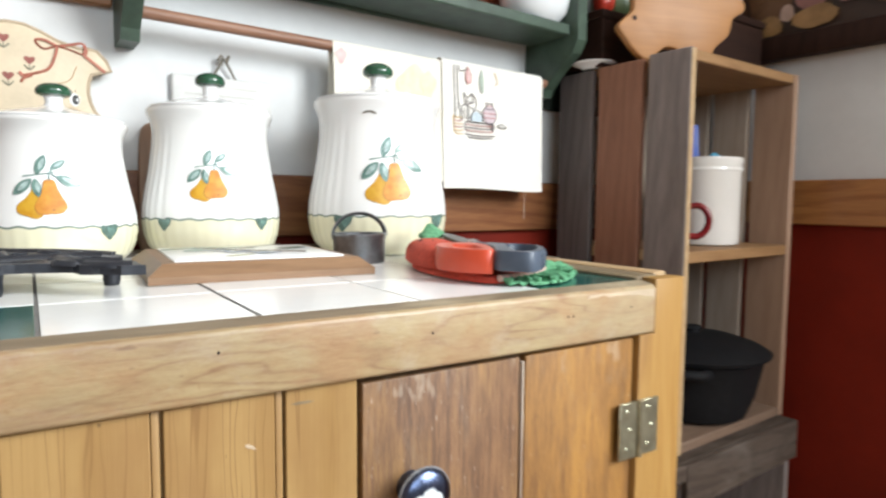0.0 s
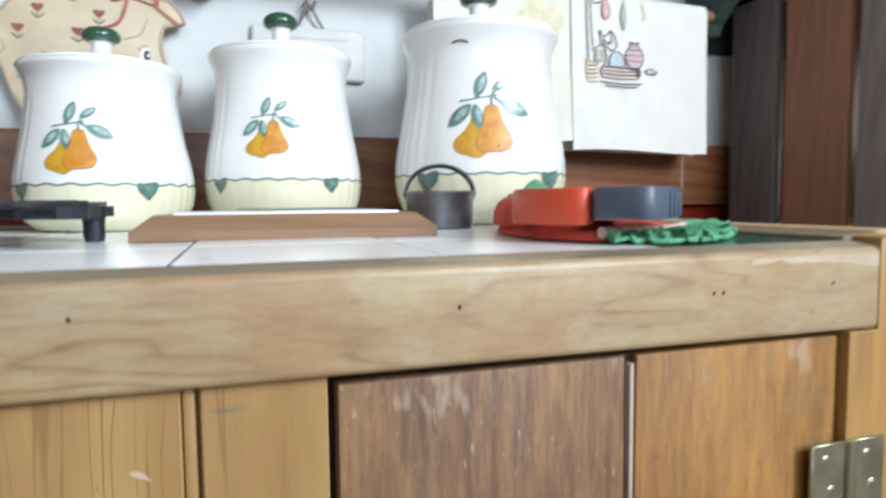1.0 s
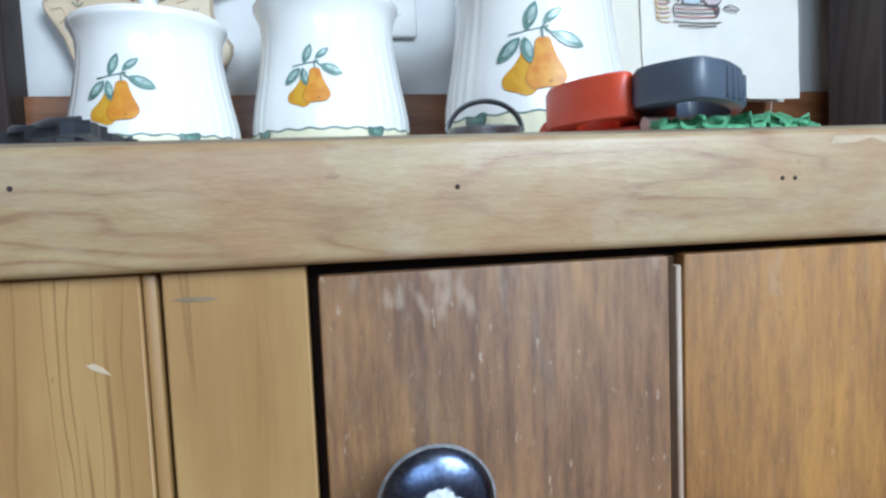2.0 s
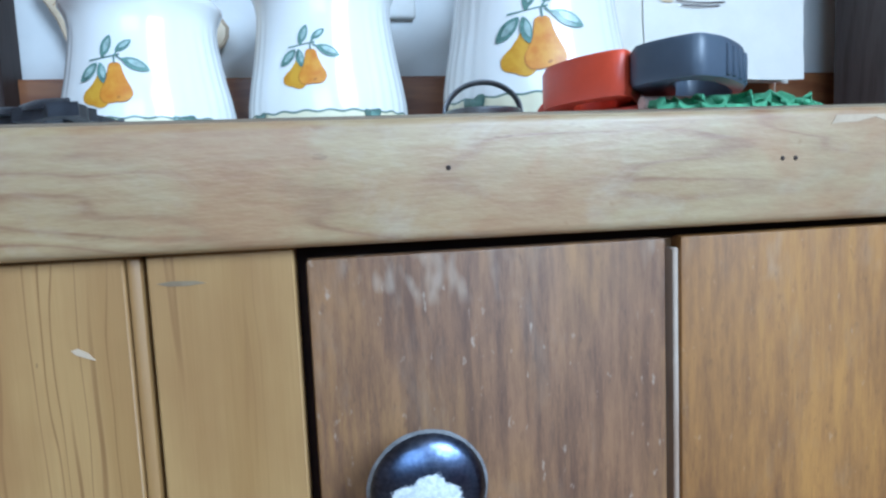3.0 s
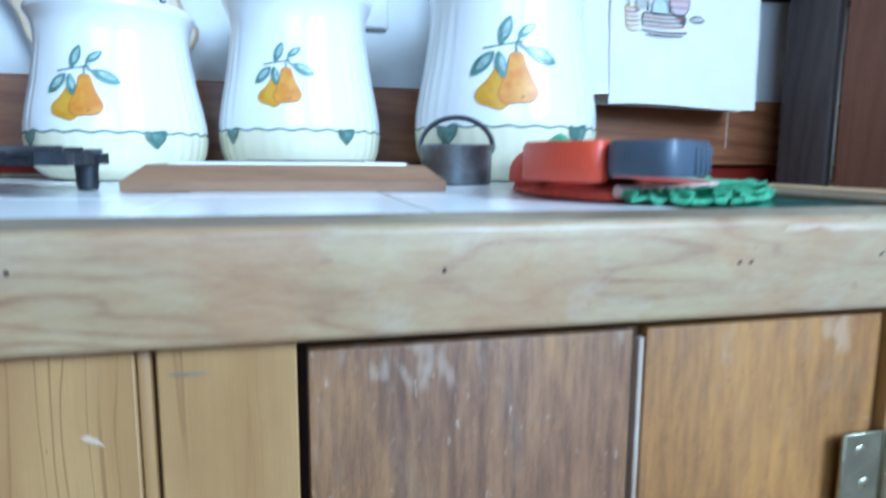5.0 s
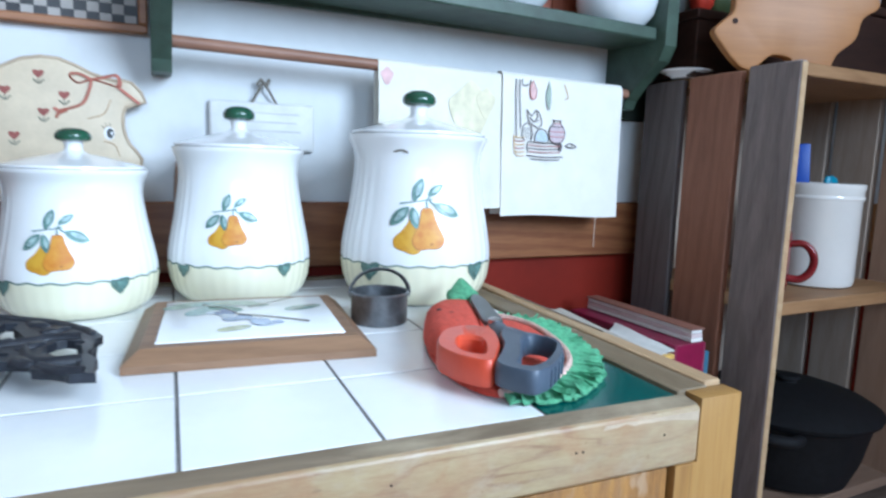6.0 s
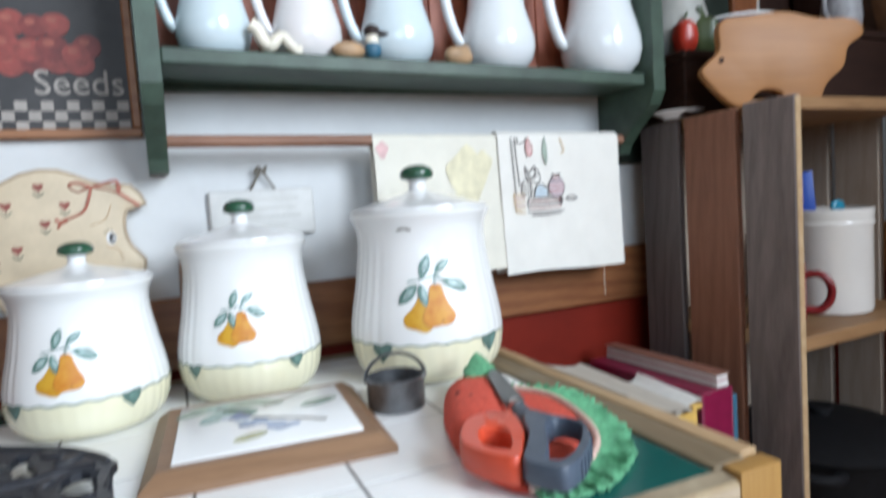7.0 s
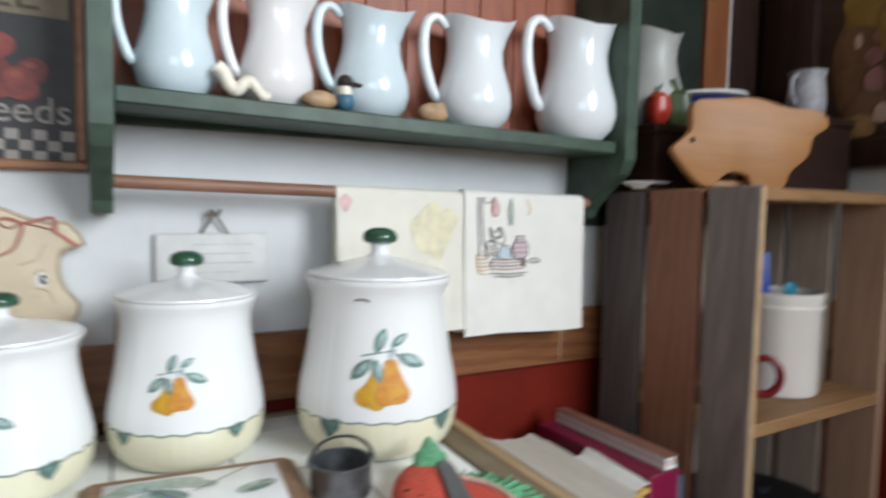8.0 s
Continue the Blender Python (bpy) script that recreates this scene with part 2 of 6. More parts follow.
PINE = pine("pine_board", (0.352, 0.276, 0.152), (0.308, 0.228, 0.115), (0.170, 0.080, 0.042), "x", 1.8, 7.0, (0.235, 0.195, 0.145), 0.42, (0.285, 0.150, 0.070), 0.30, (0.40, 0.330, 0.218))
PINE_UP = plank_pine("pine_plank", (0.325, 0.208, 0.080), (0.250, 0.146, 0.049), (0.115, 0.050, 0.015))
PINE_SIDE = pine("pine_stile", (0.36, 0.215, 0.066), (0.30, 0.160, 0.040), (0.19, 0.088, 0.022), "z", 2.4, 3.6, (0.27, 0.135, 0.036), 0.45)
DOOR_WORN = old_door("worn_door", (0.195, 0.103, 0.047), (0.086, 0.041, 0.020), (0.285, 0.155, 0.045), (0.36, 0.29, 0.22))
DOOR_ORANGE = old_door("orange_door", (0.245, 0.116, 0.026), (0.130, 0.057, 0.014), (0.320, 0.158, 0.030), (0.38, 0.28, 0.18), 0.35)
TOP_EDGE = wood("worn_top_edge", (0.215, 0.165, 0.105), (0.135, 0.10, 0.062), "x", 0.6, 1.0, (0.36, 0.30, 0.2), 0.35)
RAIL = wood("dull_rail", (0.215, 0.165, 0.098), (0.135, 0.098, 0.055), "y", 0.6, 1.0, (0.245, 0.205, 0.15), 0.35)
EDGE = wood("light_edge", (0.46, 0.33, 0.19), (0.33, 0.21, 0.10), "y", 0.6, 1.0, None, 0.2)
WALNUT = wood("trivet_wood", (0.27, 0.16, 0.088), (0.165, 0.092, 0.048), "x", 0.5, 1.2, None, 0.3)
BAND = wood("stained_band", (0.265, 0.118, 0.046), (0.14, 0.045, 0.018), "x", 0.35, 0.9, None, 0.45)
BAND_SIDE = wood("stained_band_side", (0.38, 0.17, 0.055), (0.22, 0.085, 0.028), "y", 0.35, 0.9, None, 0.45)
GREY_SLAT = wood("grey_slat", (0.25, 0.212, 0.198), (0.125, 0.102, 0.095), "z", 0.75, 1.1, (0.18, 0.148, 0.13), 0.35)
DARK_SLAT = wood("dark_slat", (0.130, 0.108, 0.103), (0.072, 0.060, 0.057), "z", 0.75, 1.1, None, 0.5)
# Weathered grey wood, its colour lowered to stand for shade low down.
SHADED_BOARD = wood("shaded_board", (0.085, 0.063, 0.049), (0.042, 0.031, 0.024), "x", 0.8, 1.1, (0.11, 0.09, 0.075), 0.5)
BROWN_SLAT = wood("brown_slat", (0.285, 0.130, 0.076), (0.185, 0.080, 0.047), "z", 0.7, 1.1, None, 0.35)
CRATE_PINE = wood("crate_pine", (0.36, 0.235, 0.16), (0.26, 0.16, 0.105), "z", 0.65, 0.9, None, 0.3)
CRATE_BACK = wood("crate_back", (0.38, 0.31, 0.25), (0.27, 0.21, 0.16), "z", 0.7, 0.9, None, 0.3)
CRATE_SHELF = wood("crate_shelf", (0.29, 0.165, 0.072), (0.185, 0.095, 0.036), "x", 0.6, 0.9, None, 0.3)
CRATE_FLOOR = wood("crate_floor", (0.20, 0.128, 0.085), (0.135, 0.083, 0.054), "x", 0.7, 0.9, None, 0.3)
PIG_WOOD = wood("honey_wood", (0.37, 0.172, 0.050), (0.285, 0.124, 0.034), "x", 0.5, 0.7, None, 0.2)
BACK_PLANK = wood("redwood_plank", (0.33, 0.10, 0.045), (0.19, 0.045, 0.022), "z", 0.5, 0.8, None, 0.3)
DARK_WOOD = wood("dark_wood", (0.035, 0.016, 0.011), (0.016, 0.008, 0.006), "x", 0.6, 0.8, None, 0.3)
LIT_BARE = wood("lit_bare_wood", (0.47, 0.40, 0.33), (0.27, 0.20, 0.145), "z", 0.7, 1.0, (0.25, 0.16, 0.10), 0.3)
DARK_PANEL = wood("dark_panel", (0.04, 0.019, 0.013), (0.018, 0.008, 0.006), "z", 0.65, 0.8, None, 0.3)
DARK_POST = wood("dark_post", (0.042, 0.030, 0.028), (0.020, 0.014, 0.013), "z", 0.5, 0.8, None, 0.3)
ORANGE_TRIM = wood("orange_trim", (0.25, 0.085, 0.022), (0.16, 0.048, 0.012), "z", 0.6, 0.8, None, 0.3)
ROD = wood("rod_wood", (0.30, 0.16, 0.10), (0.18, 0.085, 0.05), "x", 0.5, 1.0, None, 0.3)
FRAME_WOOD = wood("frame_wood", (0.34, 0.16, 0.07), (0.2, 0.085, 0.035), "x", 0.5, 1.0, None, 0.3)

for m in (DARK_WOOD, DARK_PANEL, SHADED_BOARD, DARK_POST):
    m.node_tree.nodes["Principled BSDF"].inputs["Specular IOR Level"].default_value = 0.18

WHITE_WALL = paint("white_plaster", (0.62, 0.625, 0.625), 0.85, 0.06, 9, bump=0.35)
RED_WALL = paint("red_wainscot", (0.160, 0.0125, 0.005), 0.6, 0.2, 7, bump=0.2)
RED_WALL.node_tree.nodes["Principled BSDF"].inputs["Specular IOR Level"].default_value = 0.2
CEILING = paint("ceiling_tan", (0.34, 0.26, 0.18), 0.9, 0.05, 6)
FLOOR = wood("floor_boards", (0.42, 0.32, 0.22), (0.28, 0.19, 0.12), "y", 0.4, 0.5)
ROOM_WALL = wood("room_panelling", (0.20, 0.11, 0.06), (0.11, 0.055, 0.03), "z", 0.5, 0.5)
TILE_WHITE = paint("white_glaze_tile", (0.86, 0.87, 0.87), 0.22, 0.04, 14, bump=0.06)
TILE_GREEN = paint("green_glaze_tile", (0.012, 0.085, 0.075), 0.2, 0.12, 18, bump=0.05)
GROUT = paint("grey_grout", (0.17, 0.165, 0.16), 0.9, 0.25, 120)
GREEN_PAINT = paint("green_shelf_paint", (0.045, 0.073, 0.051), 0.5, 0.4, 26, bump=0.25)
# Shelf green again, darkened because the corner board lies in shade.
SHADED_GREEN = paint("shaded_green_board", (0.020, 0.026, 0.020), 0.7, 0.3, 16, bump=0.2)
SHADED_GREEN.node_tree.nodes["Principled BSDF"].inputs["Specular IOR Level"].default_value = 0.15
KNOB_GREEN = paint("green_glaze", (0.024, 0.076, 0.042), 0.2, 0.25, 60, 0.4)
PITCHER = paint("white_ironstone", (0.80, 0.80, 0.80), 0.12, 0.03, 12, 0.3, bump=0.02)
OVEN_IRON = paint("seasoned_iron", (0.005, 0.005, 0.006), 0.72, 0.4, 120, bump=0.4)
OVEN_IRON.node_tree.nodes["Principled BSDF"].inputs["Specular IOR Level"].default_value = 0.2
IRON = paint("cast_iron", (0.018, 0.020, 0.027), 0.40, 0.4, 160, bump=0.5, metal=0.1)
POT_METAL = paint("dark_pot_metal", (0.19, 0.195, 0.205), 0.33, 0.35, 70, metal=0.85, bump=0.3)
BRASS = paint("tarnished_brass", (0.35, 0.335, 0.24), 0.40, 0.25, 80, metal=0.9, bump=0.3)
STEEL = paint("steel", (0.5, 0.5, 0.5), 0.3, 0.15, 90, metal=1.0)
RED_PLASTIC = paint("red_plastic", (0.54, 0.066, 0.026), 0.4, 0.08, 60)
BLUE_PLASTIC = paint("slate_plastic", (0.066, 0.085, 0.118), 0.42, 0.1, 60)
DARK_GRIP = paint("dark_grey_plastic", (0.075, 0.08, 0.08), 0.35, 0.15, 60)
RED_CLOTH = paint("red_knit", (0.56, 0.078, 0.046), 0.9, 0.22, 260, bump=0.45)
PINK_CLOTH = paint("pale_knit", (0.65, 0.45, 0.38), 0.9, 0.25, 260, bump=0.8)
GREEN_CLOTH = paint("green_knit", (0.125, 0.335, 0.175), 0.95, 0.3, 200, bump=0.9)
SEED = paint("black_seed", (0.03, 0.012, 0.01), 0.7)
TOWEL = paint("white_cotton", (0.76, 0.74, 0.69), 0.95, 0.04, 25, bump=0.03)
TOWEL_YELLOW = paint("cream_cotton", (0.74, 0.71, 0.62), 0.95, 0.05, 25, bump=0.03)
THREAD = paint("grey_thread", (0.115, 0.10, 0.105), 0.9)
THREAD_RED = paint("rose_thread", (0.45, 0.18, 0.16), 0.9)
THREAD_GOLD = paint("gold_thread", (0.62, 0.42, 0.16), 0.9)
PRINT_YELLOW = paint("yellow_print", (0.72, 0.67, 0.48), 0.95, 0.15, 60)
PRINT_PINK = paint("pink_print", (0.66, 0.45, 0.44), 0.95, 0.2, 60)
PEAR_YELLOW = fruit("pear_yellow", (0.58, 0.335, 0.026), (0.48, 0.225, 0.010))
PEAR_ORANGE = fruit("pear_orange", (0.61, 0.305, 0.032), (0.52, 0.185, 0.012))
PEAR_EDGE = paint("pear_outline", (0.40, 0.155, 0.015), 0.4, 0.25, 160)
LEAF = paint("painted_leaf", (0.140, 0.235, 0.205), 0.25, 0.4, 160)
LEAF_PALE = paint("painted_leaf_middle", (0.34, 0.44, 0.42), 0.25, 0.35, 190)
LEAF_DARK = paint("painted_dark_leaf", (0.105, 0.165, 0.14), 0.25, 0.3, 110)
STEM = paint("painted_stem", (0.17, 0.15, 0.12), 0.3)
CREAM = paint("cream_board", (0.56, 0.465, 0.325), 0.5, 0.14, 24)
HEART = paint("heart_red", (0.25, 0.072, 0.055), 0.6, 0.2, 90)
HEART_PALE = paint("apple_shine", (0.285, 0.085, 0.060), 0.6, 0.2, 90)
RIBBON = paint("painted_ribbon", (0.36, 0.125, 0.085), 0.6, 0.25, 90)
OLIVE_STEM = paint("olive_stem", (0.26, 0.25, 0.19), 0.6, 0.25, 90)
INK = paint("dark_ink", (0.06, 0.06, 0.06), 0.7)
GREY_INK = paint("pale_grey_ink", (0.52, 0.51, 0.48), 0.8)
SIGN_BLACK = paint("sign_black", (0.034, 0.032, 0.033), 0.55, 0.25, 40)
SIGN_OLIVE = paint("sign_olive", (0.07, 0.06, 0.03), 0.6, 0.3, 60)
SIGN_WHITE = paint("sign_white", (0.345, 0.315, 0.285), 0.6, 0.1, 60)
SIGN_TAN = paint("sign_tan", (0.215, 0.175, 0.12), 0.6, 0.15, 60)
BERRY = paint("painted_apple", (0.215, 0.038, 0.029), 0.5, 0.35, 80)
BERRY_DEEP = paint("deep_painted_apple", (0.15, 0.022, 0.018), 0.5, 0.35, 80)
PLUM = paint("painted_plum", (0.30, 0.36, 0.50), 0.2, 0.3, 80)
PLUM_PALE = paint("pale_painted_plum", (0.50, 0.55, 0.63), 0.2, 0.25, 90)
PLUM_DEEP = paint("deep_painted_plum", (0.17, 0.21, 0.36), 0.2, 0.3, 90)
OLIVE_LEAF = paint("olive_painted_leaf", (0.42, 0.44, 0.27), 0.2, 0.3, 90)
PALE_LEAF = paint("pale_leaf", (0.34, 0.40, 0.34), 0.2, 0.25, 90)
# White crock glaze dulled towards cream, standing for shade inside the crate.
CROCK_WHITE = paint("shaded_white_glaze", (0.66, 0.63, 0.59), 0.15, 0.04, 14, 0.3, bump=0.02)
CROCK_RED = paint("maroon_glaze", (0.16, 0.012, 0.015), 0.2, 0.2, 70)
BLUE_TOOL = paint("blue_plastic", (0.02, 0.06, 0.33), 0.35)
CYAN_TOOL = paint("teal_plastic", (0.03, 0.22, 0.33), 0.35)
BOOK_MAROON = paint("magenta_cover", (0.17, 0.007, 0.04), 0.35, 0.15, 50)
BOOK_BLUE = paint("blue_cover", (0.04, 0.12, 0.19), 0.45, 0.15, 50)
BOOK_YELLOW = paint("yellow_cover", (0.62, 0.40, 0.10), 0.45, 0.2, 60)
PAPER = paint("paper_white", (0.66, 0.65, 0.62), 0.7, 0.06, 60)
TOMATO = paint("tomato_red", (0.36, 0.03, 0.015), 0.3, 0.25, 40)
PEPPER = paint("pepper_green", (0.060, 0.082, 0.034), 0.35, 0.25, 40)
TAN_CLAY = paint("tan_clay", (0.38, 0.25, 0.14), 0.5, 0.25, 60)
# White pitcher glaze turned grey, so the corner's shade is in the colour.
SHADED_IRONSTONE = paint("shaded_ironstone", (0.42, 0.42, 0.395), 0.35, 0.08, 30)
# Pale jug greyed down to carry the shade it stands in.
JUG_SHADED = paint("shaded_jug_glaze", (0.33, 0.33, 0.35), 0.5, 0.3, 50)
BLUE_GLAZE = paint("pale_blue_ironstone", (0.62, 0.71, 0.755), 0.12, 0.05, 12, 0.3, bump=0.02)
WARM_GLAZE = paint("warm_white_ironstone", (0.79, 0.765, 0.765), 0.12, 0.03, 12, 0.3, bump=0.02)
IRONSTONE = paint("bluish_ironstone", (0.74, 0.775, 0.80), 0.12, 0.03, 12, 0.3, bump=0.02)
PRINT_LILAC = paint("lilac_thread", (0.56, 0.47, 0.50), 0.95, 0.2, 300, bump=0.5)
PRINT_BLUE = paint("pale_blue_thread", (0.52, 0.60, 0.66), 0.95, 0.15, 300, bump=0.5)
PEELED = paint("peeled_varnish", (0.42, 0.335, 0.235), 0.7, 0.2, 40, bump=0.3)
CHIPPED = paint("chipped_plating", (0.16, 0.165, 0.175), 0.6, 0.35, 300, bump=0.6)
PINK_PAGE = paint("pinkish_pages", (0.55, 0.45, 0.44), 0.7, 0.1, 60)
TAN_COVER = paint("russet_cover", (0.22, 0.10, 0.07), 0.5, 0.2, 50)
# Paper white toned down, with the shade beside the counter in its colour.
SHADE_PAPER = paint("shaded_paper", (0.46, 0.42, 0.36), 0.75, 0.08, 30)
PLAQUE = paint("matte_cream_tile", (0.60, 0.595, 0.575), 0.6, 0.08, 40)
IVORY = paint("ivory_clay", (0.78, 0.73, 0.61), 0.35, 0.12, 60)
ART_DARK = paint("painting_dark", (0.039, 0.019, 0.011), 0.4, 0.4, 14)
ART_GOLD = paint("painting_gold", (0.21, 0.118, 0.020), 0.4, 0.35, 20)
ART_ROSE = paint("painting_rose", (0.25, 0.115, 0.10), 0.4, 0.3, 20)
ART_BROWN = paint("painting_brown", (0.125, 0.062, 0.028), 0.4, 0.35, 20)
ART_TAN = paint("painting_tan", (0.27, 0.155, 0.062), 0.4, 0.35, 24)
ART_PINK = paint("painting_pale_pink", (0.42, 0.29, 0.23), 0.4, 0.25, 24)


def canister_glaze(line):
    """White glaze, cream below a wavy green line at that height."""
    m, n, l, b = shader("canister_glaze", 0.16, 0, 0.3)
    tc, sep = n.new("ShaderNodeTexCoord"), n.new("ShaderNodeSeparateXYZ")
    l.new(tc.outputs["Object"], sep.inputs[0])

    def calc(op, a, c=None):
        k = n.new("ShaderNodeMath")
        k.operation = op
        for sock, v in zip(k.inputs, (a, c)):
            if isinstance(v, bpy.types.NodeSocket):
                l.new(v, sock)
            elif v is not None:
                sock.default_value = v
        return k.outputs[0]

    ang = calc("ARCTAN2", sep.outputs["X"], sep.outputs["Y"])
    wave = calc("MULTIPLY", calc("SINE", calc("MULTIPLY", ang, 23.0)), 0.0008)
    h = calc("ADD", sep.outputs["Z"], wave)
    white, cream = (0.80, 0.80, 0.785), (0.74, 0.70, 0.48)
    tint = noise_tex(n, l, tc.outputs["Object"], 40, 3)
    c = mixed(n, l, calc("GREATER_THAN", h, line), mixed(n, l, tint, cream, (0.78, 0.75, 0.58)), white)
    near = calc("LESS_THAN", calc("ABSOLUTE", calc("SUBTRACT", h, line)), 0.0009)
    c = mixed(n, l, near, c, (0.15, 0.21, 0.175))
    l.new(c, b.inputs["Base Color"])
    return m


def glint_plating():
    """Dark chrome with a pale window reflection painted low on the face."""
    m, n, l, b = shader("glint_plating", 0.22, 1.0)
    tc, sub, ln = n.new("ShaderNodeTexCoord"), n.new("ShaderNodeVectorMath"), n.new("ShaderNodeVectorMath")
    sub.operation, ln.operation = "SUBTRACT", "LENGTH"
    sub.inputs[1].default_value = (-0.001, -0.0065, 0.024)
    l.new(tc.outputs["Object"], sub.inputs[0])
    l.new(sub.outputs[0], ln.inputs[0])
    k, w = n.new("ShaderNodeMath"), n.new("ShaderNodeMath")
    k.operation, w.operation = "ADD", "MULTIPLY"
    rag = noise_tex(n, l, tc.outputs["Object"], 110, 4, 0.6)
    l.new(rag, w.inputs[0])
    w.inputs[1].default_value = 0.016
    l.new(ln.outputs["Value"], k.inputs[0])
    l.new(w.outputs[0], k.inputs[1])
    patch = n.new("ShaderNodeMapRange")
    patch.inputs["From Min"].default_value, patch.inputs["From Max"].default_value = 0.0225, 0.0212
    l.new(k.outputs[0], patch.inputs["Value"])
    fine = noise_tex(n, l, tc.outputs["Object"], 600, 3, 0.6)
    l.new(mixed(n, l, patch.outputs["Result"], ramp(n, l, fine, [(0.3, (0.07, 0.09, 0.16)), (0.7, (0.13, 0.16, 0.25))]), ramp(n, l, fine, [(0.3, (0.42, 0.47, 0.50)), (0.7, (0.70, 0.74, 0.76))])), b.inputs["Base Color"])
    # Rougher and less metallic inside the painted reflection.
    for sock, clean, worn in (("Roughness", 0.28, 0.6), ("Metallic", 1.0, 0.1)):
        mr = n.new("ShaderNodeMapRange")
        mr.inputs["To Min"].default_value, mr.inputs["To Max"].default_value = clean, worn
        l.new(patch.outputs["Result"], mr.inputs["Value"])
        l.new(mr.outputs["Result"], b.inputs[sock])
    bumped(n, l, b, fine, 0.12, 0.0004)
    return m


# ---- shapes ----


def shape(verts, faces):
    bm = bmesh.new()
    vs = [bm.verts.new(v) for v in verts]
    for f in faces:
        try:
            bm.faces.new([vs[i] for i in f])
        except ValueError:
            pass
    bm.normal_update()
    return bm


def bevel(bm, w, seg=1):
    if w:
        bmesh.ops.bevel(bm, geom=list(bm.edges), offset=w, segments=seg, affect="EDGES", profile=0.5)
    return bm


def box(x0, x1, y0, y1, z0, z1, w=0.0, seg=1):
    v = [(x, y, z) for z in (z0, z1) for y in (y0, y1) for x in (x0, x1)]
    f = [(0, 2, 3, 1), (4, 5, 7, 6), (0, 1, 5, 4), (1, 3, 7, 5), (3, 2, 6, 7), (2, 0, 4, 6)]
    return bevel(shape(v, f), w, seg)


def lathe(profile, seg=48, radial=None, close=True):
    """A body turned round z from (radius, height) pairs; radial(angle, r, z) may change the radius."""
    verts, faces, k = [], [], len(profile)
    for i in range(seg):
        a = 2 * math.pi * i / seg
        for r, z in profile:
            q = radial(a, r, z) if radial else r
            verts.append((q * math.cos(a), q * math.sin(a), z))
    for i in range(seg):
        j = (i + 1) % seg
        for p in range(k - 1):
            faces.append((i * k + p, j * k + p, j * k + p + 1, i * k + p + 1))
    if close:
        faces.append(tuple(i * k + k - 1 for i in range(seg)))
        faces.append(tuple(i * k for i in reversed(range(seg))))
    bm = shape(verts, faces)
    bmesh.ops.remove_doubles(bm, verts=bm.verts, dist=1e-6)
    return bm


def smooth_line(pts, steps=6):
    """Catmull-Rom through points."""
    p = [Vector(q) for q in pts]
    p = [2 * p[0] - p[1]] + p + [2 * p[-1] - p[-2]]
    out = []
    for a, b, c, d in zip(p, p[1:], p[2:], p[3:]):
        for s in range(steps):
            t = s / steps
            out.append(0.5 * (2 * b + (c - a) * t + (2 * a - 5 * b + 4 * c - d) * t * t + (3 * b - a - 3 * c + d) * t ** 3))
    return out + [p[-2]]


def tube(pts, r, seg=10, flat=1.0, steps=6, taper=None):
    """A round or flattened rod along a smooth line."""
    line = smooth_line(pts, steps)
    verts, faces, ref = [], [], None
    for i, p in enumerate(line):
        t = (line[min(i + 1, len(line) - 1)] - line[max(i - 1, 0)]).normalized()
        if ref is None:
            ref = t.orthogonal().normalized()
        ref = (ref - t * ref.dot(t)).normalized()
        s = t.cross(ref)
        q = r * (taper(i / (len(line) - 1)) if taper else 1.0)
        verts += [tuple(p + ref * q * math.cos(2 * math.pi * k / seg) + s * q * flat * math.sin(2 * math.pi * k / seg)) for k in range(seg)]
    for i in range(len(line) - 1):
        for k in range(seg):
            a, b = i * seg + k, i * seg + (k + 1) % seg
            faces.append((a, b, b + seg, a + seg))
    faces += [tuple(reversed(range(seg))), tuple(range(len(verts) - seg, len(verts)))]
    return shape(verts, faces)


def slab(outline, thick, w=0.0, seg=2):
    """A flat outline in x-z given thickness towards +y."""
    k = len(outline)
    v = [(x, 0, z) for x, z in outline] + [(x, thick, z) for x, z in outline]
    f = [tuple(range(k)), tuple(reversed(range(k, 2 * k)))] + [(i, i + k, (i + 1) % k + k, (i + 1) % k) for i in range(k)]
    bm = shape(v, f)
    bmesh.ops.recalc_face_normals(bm, faces=bm.faces)
    if w:
        rim = [e for e in bm.edges if abs(e.verts[0].co.y - e.verts[1].co.y) < 1e-9]
        bmesh.ops.bevel(bm, geom=rim, offset=w, segments=seg, affect="EDGES", profile=0.5)
    bmesh.ops.triangulate(bm, faces=[f for f in bm.faces if len(f.verts) > 4])
    return bm


def ring_outline(pts, steps=6):
    """A closed smooth outline through points."""
    k, out = len(pts), []
    p = [Vector((*q, 0)) for q in pts]
    for i in range(k):
        a, b, c, d = p[i - 1], p[i], p[(i + 1) % k], p[(i + 2) % k]
        for s in range(steps):
            t = s / steps
            q = 0.5 * (2 * b + (c - a) * t + (2 * a - 5 * b + 4 * c - d) * t * t + (3 * b - a - 3 * c + d) * t ** 3)
            out.append((q.x, q.y))
    return out


def moved(bm, m):
    bmesh.ops.transform(bm, matrix=m, verts=bm.verts)
    return bm


def joined(*bms):
    out = bmesh.new()
    for bm in bms:
        me = bpy.data.meshes.new("tmp")
        bm.to_mesh(me)
        out.from_mesh(me)
        bpy.data.meshes.remove(me)
        bm.free()
    return out


